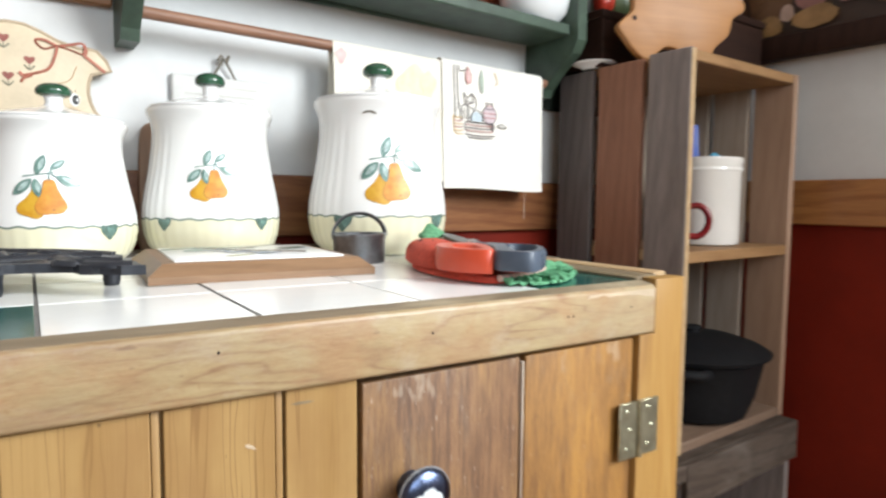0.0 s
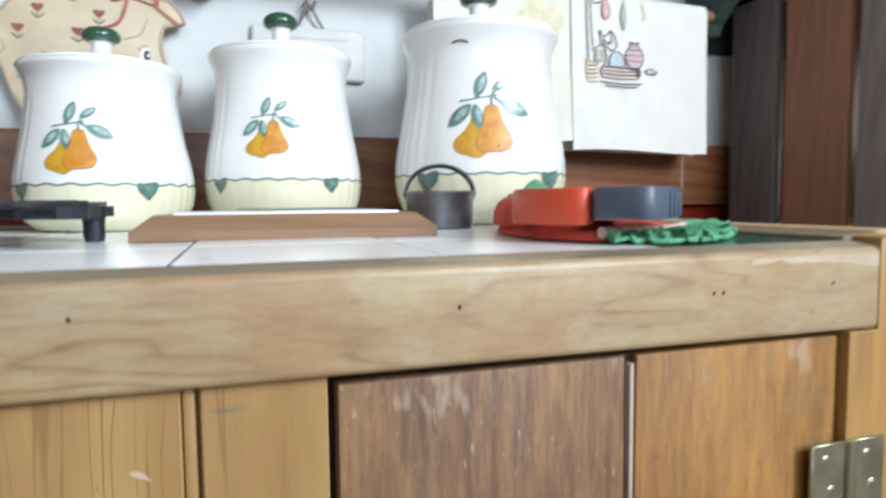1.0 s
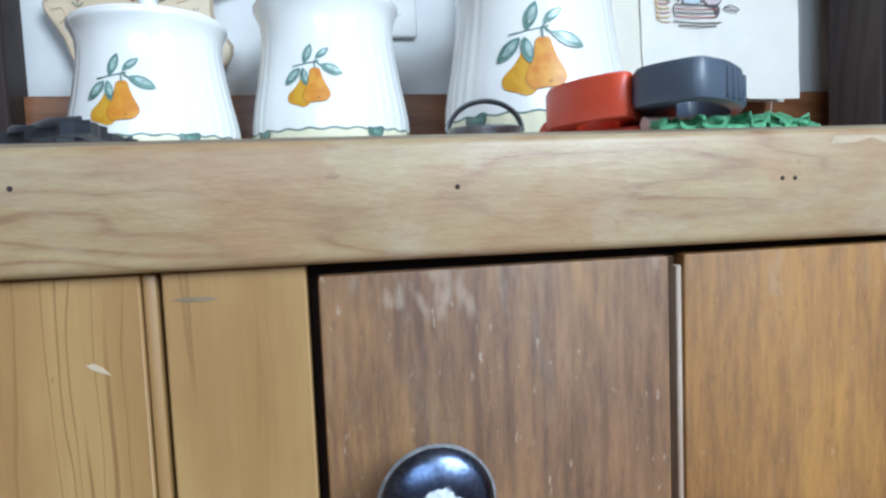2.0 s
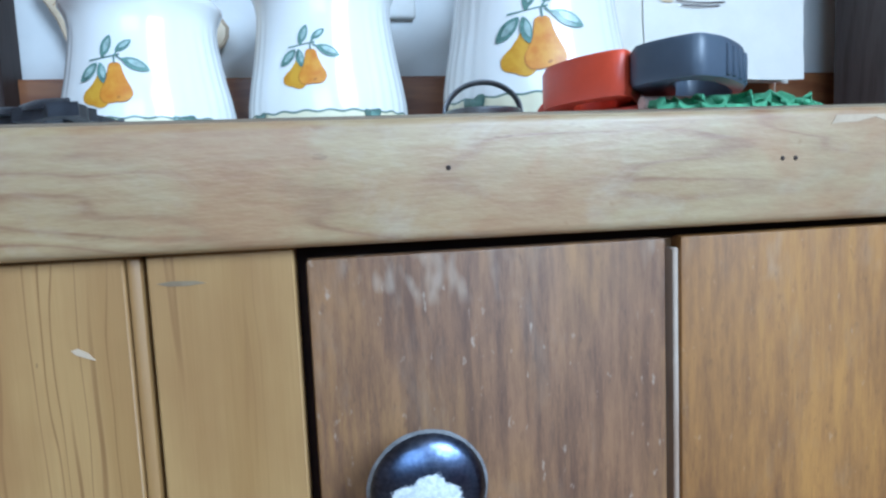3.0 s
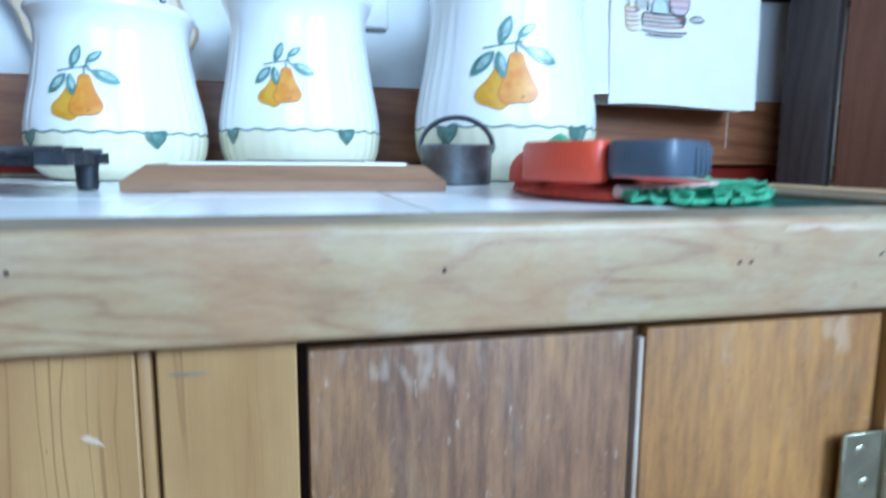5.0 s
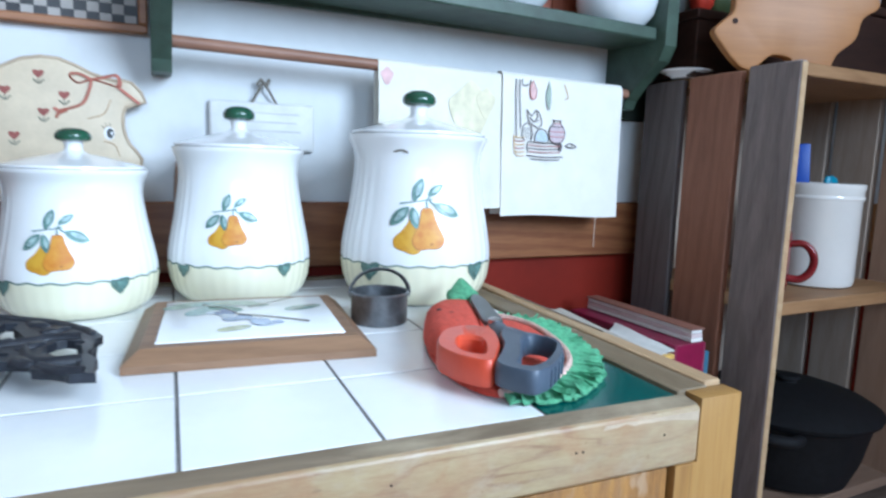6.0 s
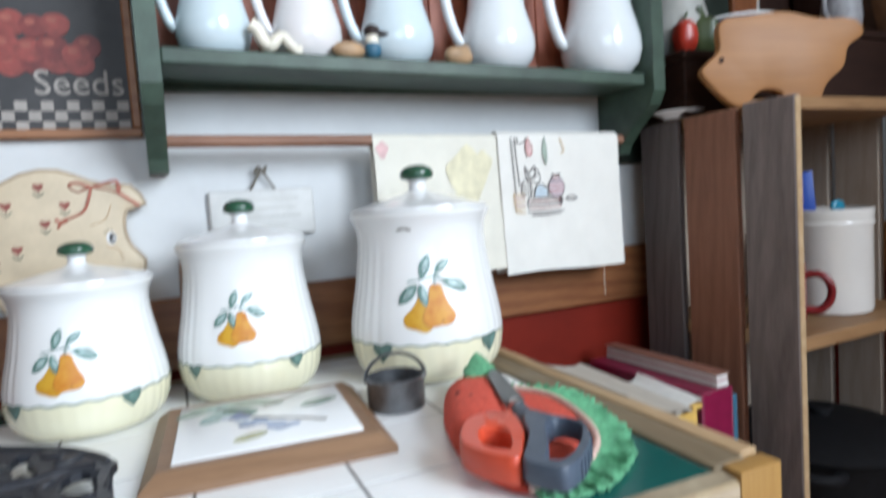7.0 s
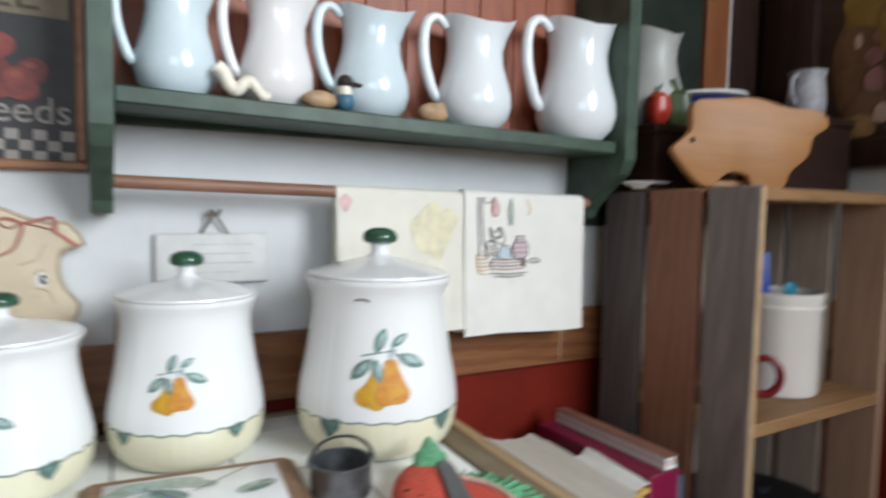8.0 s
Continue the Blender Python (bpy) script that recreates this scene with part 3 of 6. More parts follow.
def finish(name, bm, material, smooth):
    me = bpy.data.meshes.new(name)
    bmesh.ops.recalc_face_normals(bm, faces=bm.faces)
    bm.to_mesh(me)
    bm.free()
    me.materials.append(material)
    if smooth:
        me.polygons.foreach_set("use_smooth", [True] * len(me.polygons))
        me.set_sharp_from_angle(angle=radians(40))
    return me


def part(name, bm, material, parent, label="", smooth=True, at=None):
    ob = new(name, finish(name, bm, material, smooth))
    ob.parent = parent
    if at is not None:
        ob.matrix_basis = at
    return tagged(ob, label) if label else ob


def thing(name, m, label, category, group="", kind=""):
    ob = new(name)
    ob.empty_display_size = 0.03
    ob.matrix_basis = m
    return tagged(ob, label, category, group, kind)


def solid(name, bm, material, m, label, category, group="", kind="", smooth=True):
    ob = new(name, finish(name, bm, material, smooth))
    ob.matrix_basis = m
    return tagged(ob, label, category, group, kind)


# ---- the room ----
WALL, EAST, WEST, SOUTH, HIGH = 0.53, 0.75, -2.1, -2.5, 2.4
TOP = 0.9
REST = TOP - 0.0020


def structure(name, bm, material, label):
    return solid(name, bm, material, Matrix(), label, "structure", "", "structure", False)


structure("floor", box(WEST, EAST, SOUTH, WALL, -0.05, 0), FLOOR, "brown wooden board floor of the kitchen")
structure("ceiling", box(WEST, EAST, SOUTH, WALL, HIGH, HIGH + 0.05), CEILING, "plain tan ceiling of the kitchen")
wall_north = structure("wall_north", box(WEST, EAST, WALL, WALL + 0.1, 0.93, HIGH), WHITE_WALL, "white plaster wall behind the counter")
part("wainscot", box(WEST, EAST, WALL, WALL + 0.1, 0, 0.93), RED_WALL, wall_north, "dark red painted lower wall", False)
EW = (-2.1, -0.85, 1.08, 2.12)
wall_east = structure("wall_east", joined(box(EAST, EAST + 0.1, EW[1], WALL + 0.1, 0.93, HIGH), box(EAST, EAST + 0.1, SOUTH, EW[0], 0.93, HIGH), box(EAST, EAST + 0.1, EW[0], EW[1], 0.93, EW[2]), box(EAST, EAST + 0.1, EW[0], EW[1], EW[3], HIGH)), WHITE_WALL, "white plaster wall beside the crate")
part("wainscot", box(EAST, EAST + 0.1, SOUTH, WALL + 0.1, 0, 0.93), RED_WALL, wall_east, "dark red painted lower wall", False)
# Unseen block, added to keep window light off the crate corner.
structure("wall_jog", box(0.65, EAST - 0.001, -0.84, -0.50, 0.0, HIGH - 0.001), WHITE_WALL, "unseen white block added to shade the corner")
structure("trim", box(WEST, EAST, WALL - 0.014, WALL, 0.912, 0.998, 0.002), BAND, "reddish brown stained wooden chair rail")
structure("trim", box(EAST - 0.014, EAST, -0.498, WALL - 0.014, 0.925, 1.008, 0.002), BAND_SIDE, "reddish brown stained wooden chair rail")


def pierced(name, label, axis, at, a0, a1, hole):
    """A wall with a window opening: four boxes round the hole."""
    h0, h1, z0, z1 = hole
    out = []
    for p0, p1, q0, q1 in ((a0, h0, 0, HIGH), (h1, a1, 0, HIGH), (h0, h1, 0, z0), (h0, h1, z1, HIGH)):
        out.append(box(at - 0.1, at, p0, p1, q0, q1) if axis == "x" else box(p0, p1, at - 0.1, at, q0, q1))
    return structure(name, joined(*out), ROOM_WALL, label)


structure("wall_west", box(WEST - 0.1, WEST, SOUTH, WALL, 0, HIGH), ROOM_WALL, "brown panelled wall of the kitchen")
pierced("wall_south", "brown panelled wall with a window opening", "y", SOUTH, WEST, EAST, (-1.55, -0.15, 1.25, 2.35))

# ---- the counter ----
PITCH, TX0, TY0 = 0.108, -0.050, 0.016
counter = thing("kitchen_counter", pose(-0.2, 0, 0, 0, 0, -1.5) @ pose(0.2, 0, 0), "pine kitchen counter with a white tiled top", "counter")
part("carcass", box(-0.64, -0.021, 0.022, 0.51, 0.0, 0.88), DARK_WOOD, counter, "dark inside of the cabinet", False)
part("tile_bed", box(-0.59, -0.05, 0.0165, 0.5, 0.88, 0.8969), GROUT, counter, "grey grout bed", False)
edging = box(-0.64, -0.043, 0.0, 0.0155, 0.8555, TOP - 0.0045, 0.0035, 3)
for v in edging.verts:
    if v.co.z < 0.87:
        v.co.z -= 0.0048 * (v.co.x + 0.36)
part("front_board", edging, PINE, counter, "worn pale pine edging board")
lip = box(-0.638, -0.0445, 0.0030, 0.0164, TOP - 0.0060, TOP - 0.0043)
for v in lip.verts:
    if v.co.y > 0.01 and v.co.z > TOP - 0.005:
        v.co.z = TOP - 0.0021
part("board_top", lip, TOP_EDGE, counter, "dull brown worn top of the edging board", False)
peel = [(-0.126, 0.8892)] + [(-0.173 + 0.0072 * i, 0.8902 - 0.0022 * math.sin(i * 0.4) + 0.0016 * noise.noise((i * 0.7, 2, 0)) - 0.0028 * (i > 9)) for i in range(7, 18)] + [(-0.0455, 0.8852), (-0.0455, 0.8922), (-0.124, 0.8924)]
part("peeled_edge", slab(peel, 0.0005), PEELED, counter, "pale strip where the varnish peeled", False, at=pose(0, -0.0002, 0))
part("stile", slab([(-0.0615, 0.0), (-0.005, 0.0), (-0.005, TOP), (-0.0425, TOP), (-0.0425, 0.8535), (-0.0615, 0.8535)], 0.019, 0.0015), PINE_SIDE, counter, "yellow pine corner stile", at=pose(0, 0.001, 0))
part("end_panel", box(-0.020, -0.005, 0.021, 0.51, 0.0, 0.879, 0.001), PINE_SIDE, counter, "pine end panel")
part("rail", box(-0.049, -0.0205, 0.0165, 0.51, 0.8805, TOP + 0.001, 0.0015), RAIL, counter, "dull worn wooden rail")
part("edge_strip", box(-0.020, -0.004, 0.021, 0.51, 0.8805, TOP + 0.003, 0.0015), EDGE, counter, "pale raw wooden edge strip")
part("rail", box(-0.64, -0.592, 0.0165, 0.51, 0.8805, TOP + 0.001, 0.0015), RAIL, counter)
part("rail", box(-0.5915, -0.0495, 0.4975, 0.51, 0.8805, TOP + 0.001, 0.0015), RAIL, counter)

# fixed tongue-and-groove planks left of the door
seams = [-0.638, -0.565, -0.500, -0.430, -0.3645, -0.3180]
for a, b in zip(seams, seams[1:]):
    bead = 0.0052 if b < -0.32 else 0.0
    pieces = [box(a + 0.0009, b - 0.0004 - bead, 0.006, 0.021, 0.02, 0.855, 0.0007)]
    if bead:
        pieces += [box(b - bead, b - 0.0008, 0.0066, 0.021, 0.02, 0.855, 0.0014, 2), box(b - bead - 0.001, b - bead + 0.001, 0.0085, 0.021, 0.02, 0.855)]
    pieces.append(box(a - 0.0002, b - 0.0003, 0.0125, 0.0208, 0.021, 0.854))
    part("plank", joined(*pieces), PINE_UP, counter)

door = part("door", box(-0.3148, -0.0635, 0.0135, 0.0215, 0.06, 0.850), DOOR_WORN, counter, "worn brown wooden cabinet door", False)
part("plank", box(-0.3148, -0.1875, 0.006, 0.0135, 0.06, 0.8510, 0.0015, 2), DOOR_WORN, door)
part("plank", box(-0.1818, -0.0635, 0.006, 0.0135, 0.06, 0.8512, 0.0015, 2), DOOR_ORANGE, door)
# Bare worn edge; its paleness also stands for light on the plank's side.
part("joint_strip", box(-0.1842, -0.1821, 0.0070, 0.0135, 0.06, 0.847, 0.0006), LIT_BARE, door, "bare worn plank edge, coloured pale as its lit side")
knob_prof = [(0.0, 0.0), (0.011, 0.0), (0.0095, 0.004), (0.0075, 0.009), (0.009, 0.0125), (0.016, 0.0145), (0.0195, 0.017), (0.0205, 0.0195), (0.0195, 0.022), (0.0165, 0.024), (0.011, 0.0258), (0.005, 0.0267), (0.0, 0.027)]
part("knob", lathe(knob_prof, 44, close=False), glint_plating(), door, "round worn dark chrome door knob", at=pose(-0.2805, 0.006, 0.7777, 90) @ Matrix.Diagonal((0.925, 0.925, 0.97, 1)))
part("knob_rim", lathe([(0.0200, 0.0184), (0.0208, 0.0189), (0.0211, 0.0195), (0.0207, 0.0201), (0.0198, 0.0207), (0.0195, 0.0195)], 44, lambda a, r, z: r * (1 + 0.004 * math.sin(7 * a) + 0.003 * math.sin(17 * a)), False), CHIPPED, door, "pale chipped edge of the knob", at=pose(-0.2805, 0.006, 0.7777, 90) @ Matrix.Diagonal((0.925, 0.925, 0.97, 1)))


def hinge_leaf(x0, x1, parent):
    leaf = part("hinge_leaf", box(x0, x1, -0.0012, 0.0010, 0.751, 0.799, 0.0006), BRASS, parent, "tarnished brass hinge leaf")
    for z in (0.759, 0.775, 0.791):
        screw = moved(lathe([(0, 0.0006), (0.002, 0.0005), (0.0026, 0)], 12), pose((x0 + x1) / 2 + 0.002 * (1 if z == 0.775 else -1), -0.0012, z, 90))
        part("screw", screw, BRASS, leaf)


hinge_leaf(-0.0858, -0.0642, door)
hinge_leaf(-0.0585, -0.0375, counter)
part("hinge_pin", moved(lathe([(0, 0), (0.0026, 0), (0.0026, 0.048), (0, 0.048)], 12), pose(-0.0615, -0.0015, 0.751)), BRASS, counter, "tarnished brass hinge pin")
for nx, nz in ((-0.402, 0.883), (-0.2672, 0.8788), (-0.1456, 0.8776), (-0.1404, 0.8775), (-0.075, 0.879)):
    part("nail_head", moved(lathe([(0, 0.0004), (0.0007, 0.0003), (0.0009, 0)], 10), pose(nx, 0.0, nz, 90)), DARK_POST, counter)

sliver = [(-0.0034, 0.0016), (-0.0012, 0.0021), (0.0016, 0.0004), (0.0036, -0.0021), (0.0012, -0.0012), (-0.0020, 0.0002)]
part("chip", slab(sliver, 0.0004), PEELED, counter, "pale chip in the plank", False, at=pose(-0.3842, 0.0057, 0.8255))
smudge = [(-0.0075, 0.0004), (-0.003, 0.0010), (0.004, 0.0007), (0.0075, -0.0002), (0.002, -0.0008), (-0.004, -0.0006)]
part("scuff", slab(smudge, 0.0003), RAIL, counter, "dark scuff on the plank", False, at=pose(-0.3535, 0.0058, 0.8458))

tile_mesh = {}
for col in range(5):
    for row in range(5):
        x1, y0 = TX0 - PITCH * col, TY0 + PITCH * row
        y1 = min(y0 + PITCH, 0.497)
        if y1 - y0 < 0.02:
            continue
        mat = TILE_GREEN if (col in (0, 4) and row in (0, 4)) or (row == 0 and col in (0, 4)) else TILE_WHITE
        key = (mat.name, round(y1 - y0, 3))
        if key not in tile_mesh:
            tile_mesh[key] = finish("tile", box(-PITCH + 0.0012, -0.0012, 0.0012, y1 - y0 - 0.0012, -0.0010, 0, 0.0003, 1), mat, False)
        t = new("tile", tile_mesh[key])
        t.parent = counter
        t.matrix_basis = pose(x1, y0, REST - 0.0003 + 0.0002 * ((col * 7 + row * 3) % 3 - 1))

# ---- canisters ----


def can_radius(R, H):
    pts = [(0.70, 0.0), (0.80, 0.015), (0.915, 0.06), (0.975, 0.12), (1.0, 0.19), (0.99, 0.26), (0.955, 0.34), (0.905, 0.43),
           (0.865, 0.52), (0.835, 0.60), (0.825, 0.66), (0.84, 0.71), (0.885, 0.75), (0.905, 0.765), (0.905, 0.782)]
    return [(r * R, z * H) for r, z in pts]


def canister(x, y, R, H, dec, face, band=0.20):
    """A lidded ceramic canister with a painted pair of pears; face: the way its picture looks, in degrees."""
    can = thing("canister", pose(x, y, REST, 0, 0, face), "white glazed ceramic canister with painted pears and a green lid knob", "canister", "canisters on the counter")
    prof = can_radius(R, H)
    line = band * H

    def fluted(a, r, z):
        off = abs(((a + math.pi / 2 + math.pi) % (2 * math.pi)) - math.pi)
        k = min(1, max(0, (off - 0.62) / 0.12)) * min(1, z / (0.1 * H)) * min(1, max(0, (0.7 * H - z) / (0.12 * H)))
        low = 0.36 if z < line else 0.0
        return r * (1 - 0.014 * max(k, low) * (0.5 + 0.5 * math.cos(a * 40)))

    dense = []
    for (r0, z0), (r1, z1) in zip(prof, prof[1:]):
        dense += [(r0 + (r1 - r0) * s / 2, z0 + (z1 - z0) * s / 2) for s in range(2)]
    dense.append(prof[-1])
    body = [(0, 0.0)] + dense + [(0.86 * R, 0.786 * H), (0.80 * R, 0.782 * H), (0.78 * R, 0.70 * H), (0, 0.70 * H)]
    part("body", lathe(body, 160, fluted, close=False), canister_glaze(line), can, "white glazed body with a cream foot")
    lid = part("lid", lathe([(0, 0.775 * H), (0.79 * R, 0.777 * H), (0.875 * R, 0.788 * H), (0.87 * R, 0.798 * H), (0.80 * R, 0.806 * H), (0.6 * R, 0.828 * H), (0.38 * R, 0.848 * H), (0.2 * R, 0.862 * H), (0.125 * R, 0.875 * H),
                             (0.105 * R, 0.89 * H), (0.115 * R, 0.92 * H), (0.15 * R, 0.93 * H), (0, 0.93 * H)], 64, close=False), PITCHER, can, "white glazed domed lid")
    part("knob", lathe([(0, 0.925 * H), (0.15 * R, 0.925 * H), (0.205 * R, 0.934 * H), (0.222 * R, 0.948 * H), (0.215 * R, 0.966 * H), (0.18 * R, 0.983 * H), (0.11 * R, 0.996 * H), (0, 1.0 * H)], 40, close=False), KNOB_GREEN, lid, "glossy dark green knob")

    def rad(z):
        for (r0, z0), (r1, z1) in zip(prof, prof[1:]):
            if z0 <= z <= z1:
                return r0 + (r1 - r0) * (z - z0) / (z1 - z0)
        return R

    def decal(name, outline, mat, lift, label="", anchor=0.455 * H):
        c = (sum(p[0] for p in outline) / len(outline), sum(p[1] for p in outline) / len(outline))
        v, f, k = [], [], len(outline)

        def on(u, w):
            z = anchor + w
            r = rad(z) + lift
            a = -math.pi / 2 + u / r
            return (r * math.cos(a), r * math.sin(a), z)

        for s in (1.0, 0.66, 0.33):
            v += [on(c[0] + (p[0] - c[0]) * s, c[1] + (p[1] - c[1]) * s) for p in outline]
        v.append(on(*c))
        for g in range(2):
            f += [(g * k + i, g * k + (i + 1) % k, (g + 1) * k + (i + 1) % k, (g + 1) * k + i) for i in range(k)]
        f += [(2 * k + i, 2 * k + (i + 1) % k, 3 * k) for i in range(k)]
        part(name, shape(v, f), mat, can, label)

    def pear(cx, cz, turn, mat, lift, k=1.0):
        out = []
        for u, w in ring_outline([(0.0, 0.0008), (0.0058, -0.0010), (0.0085, -0.0105), (0.0125, -0.0205), (0.0172, -0.0300), (0.0178, -0.0360), (0.0125, -0.0418), (0.0045, -0.0428), (0.0, -0.0424), (-0.0050, -0.0430), (-0.0130, -0.0420), (-0.0172, -0.0360), (-0.0162, -0.0290), (-0.0110, -0.0200), (-0.0080, -0.0105), (-0.0058, -0.0010)], 3):
            ca, sa, u, w = math.cos(turn), math.sin(turn), u * k, w * k
            out.append((dec * (cx + u * ca - w * sa), dec * (cz + u * sa + w * ca)))
        decal("painted_pear", out, mat, lift)

    def leaf(cx, cz, length, turn, mat, lift, wide=0.3):
        out = []
        for i in range(16):
            a = 2 * math.pi * i / 16
            u, w = 0.5 * length * math.cos(a), wide * length * math.sin(a) * (0.35 + 0.65 * abs(math.sin(a)))
            out.append((dec * (cx + u * math.cos(turn) - w * math.sin(turn)), dec * (cz + u * math.sin(turn) + w * math.cos(turn))))
        decal("painted_leaf", out, mat, lift)

    pear(-0.0110, -0.0095, -0.34, PEAR_YELLOW, 0.0007, 0.90)
    pear(0.0004, 0.0008, 0.05, PEAR_EDGE, 0.0009, 1.03)
    pear(0.001, 0.0005, 0.05, PEAR_ORANGE, 0.0010)
    leaf(0.0060, -0.0375, 0.0048, 0.4, PEAR_EDGE, 0.0013, 0.32)
    for cx, cz, ln, tn, wd, lift in ((-0.0295, -0.0080, 0.029, 0.76, 0.22, 0.0012), (-0.0130, -0.0095, 0.024, 1.78, 0.22, 0.0014), (-0.0092, 0.0205, 0.0265, 1.21, 0.22, 0.0008), (0.0100, 0.0205, 0.021, 0.63, 0.22, 0.0010), (0.0228, -0.0008, 0.032, -0.42, 0.20, 0.0012)):
        leaf(cx, cz, ln, tn, LEAF, lift, wd)
        leaf(cx + 0.0012, cz + 0.0010, ln * 0.62, tn, LEAF_PALE, lift + 0.0003, wd * 0.8)
    for p, q in (((-0.0290, 0.0053), (0.0060, 0.0105)), ((-0.0120, 0.0080), (-0.0105, 0.0110)), ((0.0000, 0.0090), (0.0040, 0.0145)), ((0.0030, 0.0085), (0.0100, 0.0040)), ((0.0002, 0.0085), (0.0008, 0.0005))):
        d = Vector((q[0] - p[0], q[1] - p[1])).normalized() * 0.0008
        decal("painted_stem", [(dec * (p[0] - d.y), dec * (p[1] + d.x)), (dec * (q[0] - d.y), dec * (q[1] + d.x)), (dec * (q[0] + d.y), dec * (q[1] - d.x)), (dec * (p[0] + d.y), dec * (p[1] - d.x))], LEAF, 0.0012)
    for a in (-0.72, 0.72, 1.9, -1.9):
        hang = ring_outline([(0.0, 0.0005), (0.006, 0.0030), (0.0125, 0.0018), (0.0110, -0.0070), (0.0050, -0.0135), (-0.0005, -0.0185), (-0.0070, -0.0120), (-0.0120, -0.0060), (-0.0118, 0.0016), (-0.006, 0.0012)], 3)
        decal("painted_leaf", [(a * R + dec * u, line + dec * w) for u, w in hang], LEAF_DARK, 0.0008, anchor=0)
        decal("painted_leaf", [(a * R + dec * (0.55 * u + 0.003), line + dec * (0.6 * w - 0.002)) for u, w in hang], LEAF, 0.0011, anchor=0)
    return can, decal


can_a, _ = canister(-0.4485, 0.410, 0.0726, 0.179, 0.71, -9, 0.217)
can_b, _ = canister(-0.2915, 0.432, 0.0765, 0.211, 0.68, -13, 0.208)
can_c, decal_c = canister(-0.1005, 0.377, 0.0875, 0.237, 0.97, -15)
decal_c("painted_mark", [(-0.028 + 0.010 * math.cos(a), 0.163 + 0.006 * math.sin(a)) for a in (0.5, 0.9, 1.3, 1.7, 2.1, 2.5)] + [(-0.028 + 0.0088 * math.cos(a), 0.1625 + 0.005 * math.sin(a)) for a in (2.5, 2.1, 1.7, 1.3, 0.9, 0.5)], STEM, 0.0008, "short dark curved glaze mark", 0)

# ---- small things on the counter ----
tv = thing("tile_trivet", pose(-0.3050, 0.2635, REST, 0, 0, -5) @ Matrix.Diagonal((0.975, 1, 1, 1)), "wooden trivet with an inset tile painted with plums", "trivet")


def mitred(cx0, cx1, cy0, cy1, inset, z0, z1):
    """A bevelled picture-frame: low outer edge, sloped face, flat inner lip."""
    loops = [(0, z0), (0, z0 + 0.006), (inset * 0.55, z1), (inset, z1), (inset, z0)]
    v, f = [], []
    for d, z in loops:
        v += [(cx0 + d, cy0 + d, z), (cx1 - d, cy0 + d, z), (cx1 - d, cy1 - d, z), (cx0 + d, cy1 - d, z)]
    for g in range(len(loops)):
        h = (g + 1) % len(loops)
        f += [(g * 4 + i, g * 4 + (i + 1) % 4, h * 4 + (i + 1) % 4, h * 4 + i) for i in range(4)]
    return shape(v, f)


part("frame", mitred(-0.0955, 0.0955, -0.0905, 0.0905, 0.0215, 0, 0.0155), WALNUT, tv, "bevelled brown wooden frame", False)
part("inset_tile", box(-0.0738, 0.0738, -0.0688, 0.0688, 0.004, 0.0168, 0.0012, 2), TILE_WHITE, tv, "white glazed tile")


def flat_patch(cx, cy, length, wide, turn, z, name, mat, parent):
    v = [(cx, cy, z)]
    for i in range(18):
        a = 2 * math.pi * i / 18
        u, w = 0.5 * length * math.cos(a), 0.5 * wide * math.sin(a)
        v.append((cx + u * math.cos(turn) - w * math.sin(turn), cy + u * math.sin(turn) + w * math.cos(turn), z))
    return part(name, shape(v, [(0, i + 1, (i + 1) % 18 + 1) for i in range(18)]), mat, parent)


def on_tile(u, v):
    return (u - 0.5) * 0.1476, (v - 0.5) * 0.1376


rnd_tile = random.Random(11)
sprig = [(0.10, 0.84, 0.038, 0.019, 0.5, PALE_LEAF), (0.17, 0.90, 0.034, 0.017, 0.1, PALE_LEAF), (0.28, 0.88, 0.040, 0.021, 0.25, LEAF_PALE), (0.42, 0.88, 0.042, 0.021, -0.15, PALE_LEAF), (0.53, 0.82, 0.032, 0.016, -0.4, PALE_LEAF), (0.22, 0.68, 0.040, 0.021, 0.9, LEAF_PALE), (0.36, 0.72, 0.036, 0.018, -0.6, LEAF), (0.40, 0.20, 0.030, 0.015, 0.4, OLIVE_LEAF), (0.84, 0.66, 0.038, 0.019, 0.35, PALE_LEAF), (0.85, 0.63, 0.022, 0.006, 0.35, LEAF)]
for u, v, n_plums in ((0.34, 0.58, 4), (0.42, 0.46, 5), (0.52, 0.33, 5), (0.60, 0.22, 3)):
    for _ in range(n_plums):
        size = rnd_tile.uniform(0.012, 0.021)
        sprig.append((u + rnd_tile.uniform(-0.06, 0.06), v + rnd_tile.uniform(-0.07, 0.07), size, size * rnd_tile.uniform(0.7, 0.95), rnd_tile.uniform(0, 3), rnd_tile.choice((PLUM, PLUM_PALE, PLUM_DEEP))))
for i, (u, v, ln, wd, tn, mt) in enumerate(sprig):
    flat_patch(*on_tile(u, v), ln, wd, tn, 0.01700 + 0.00003 * i, "painted_leaf" if i < 10 else "painted_fruit", mt, tv)
for k, (line, r) in enumerate(((((0.43, 0.53), (0.62, 0.42), (0.83, 0.26)), 0.0008), (((0.50, 0.72), (0.68, 0.86), (0.84, 0.98)), 0.0005), (((0.22, 0.84), (0.36, 0.70), (0.43, 0.53)), 0.0005), (((0.76, 0.60), (0.84, 0.65), (0.92, 0.71)), 0.0004))):
    part("painted_stem", tube([(*on_tile(*p), 0.0178 + 0.0001 * k) for p in line], r, 6, 0.6), STEM, tv)

pot = thing("bucket", pose(-0.181, 0.272, REST), "small dark grey metal bucket with a hoop handle", "bucket")
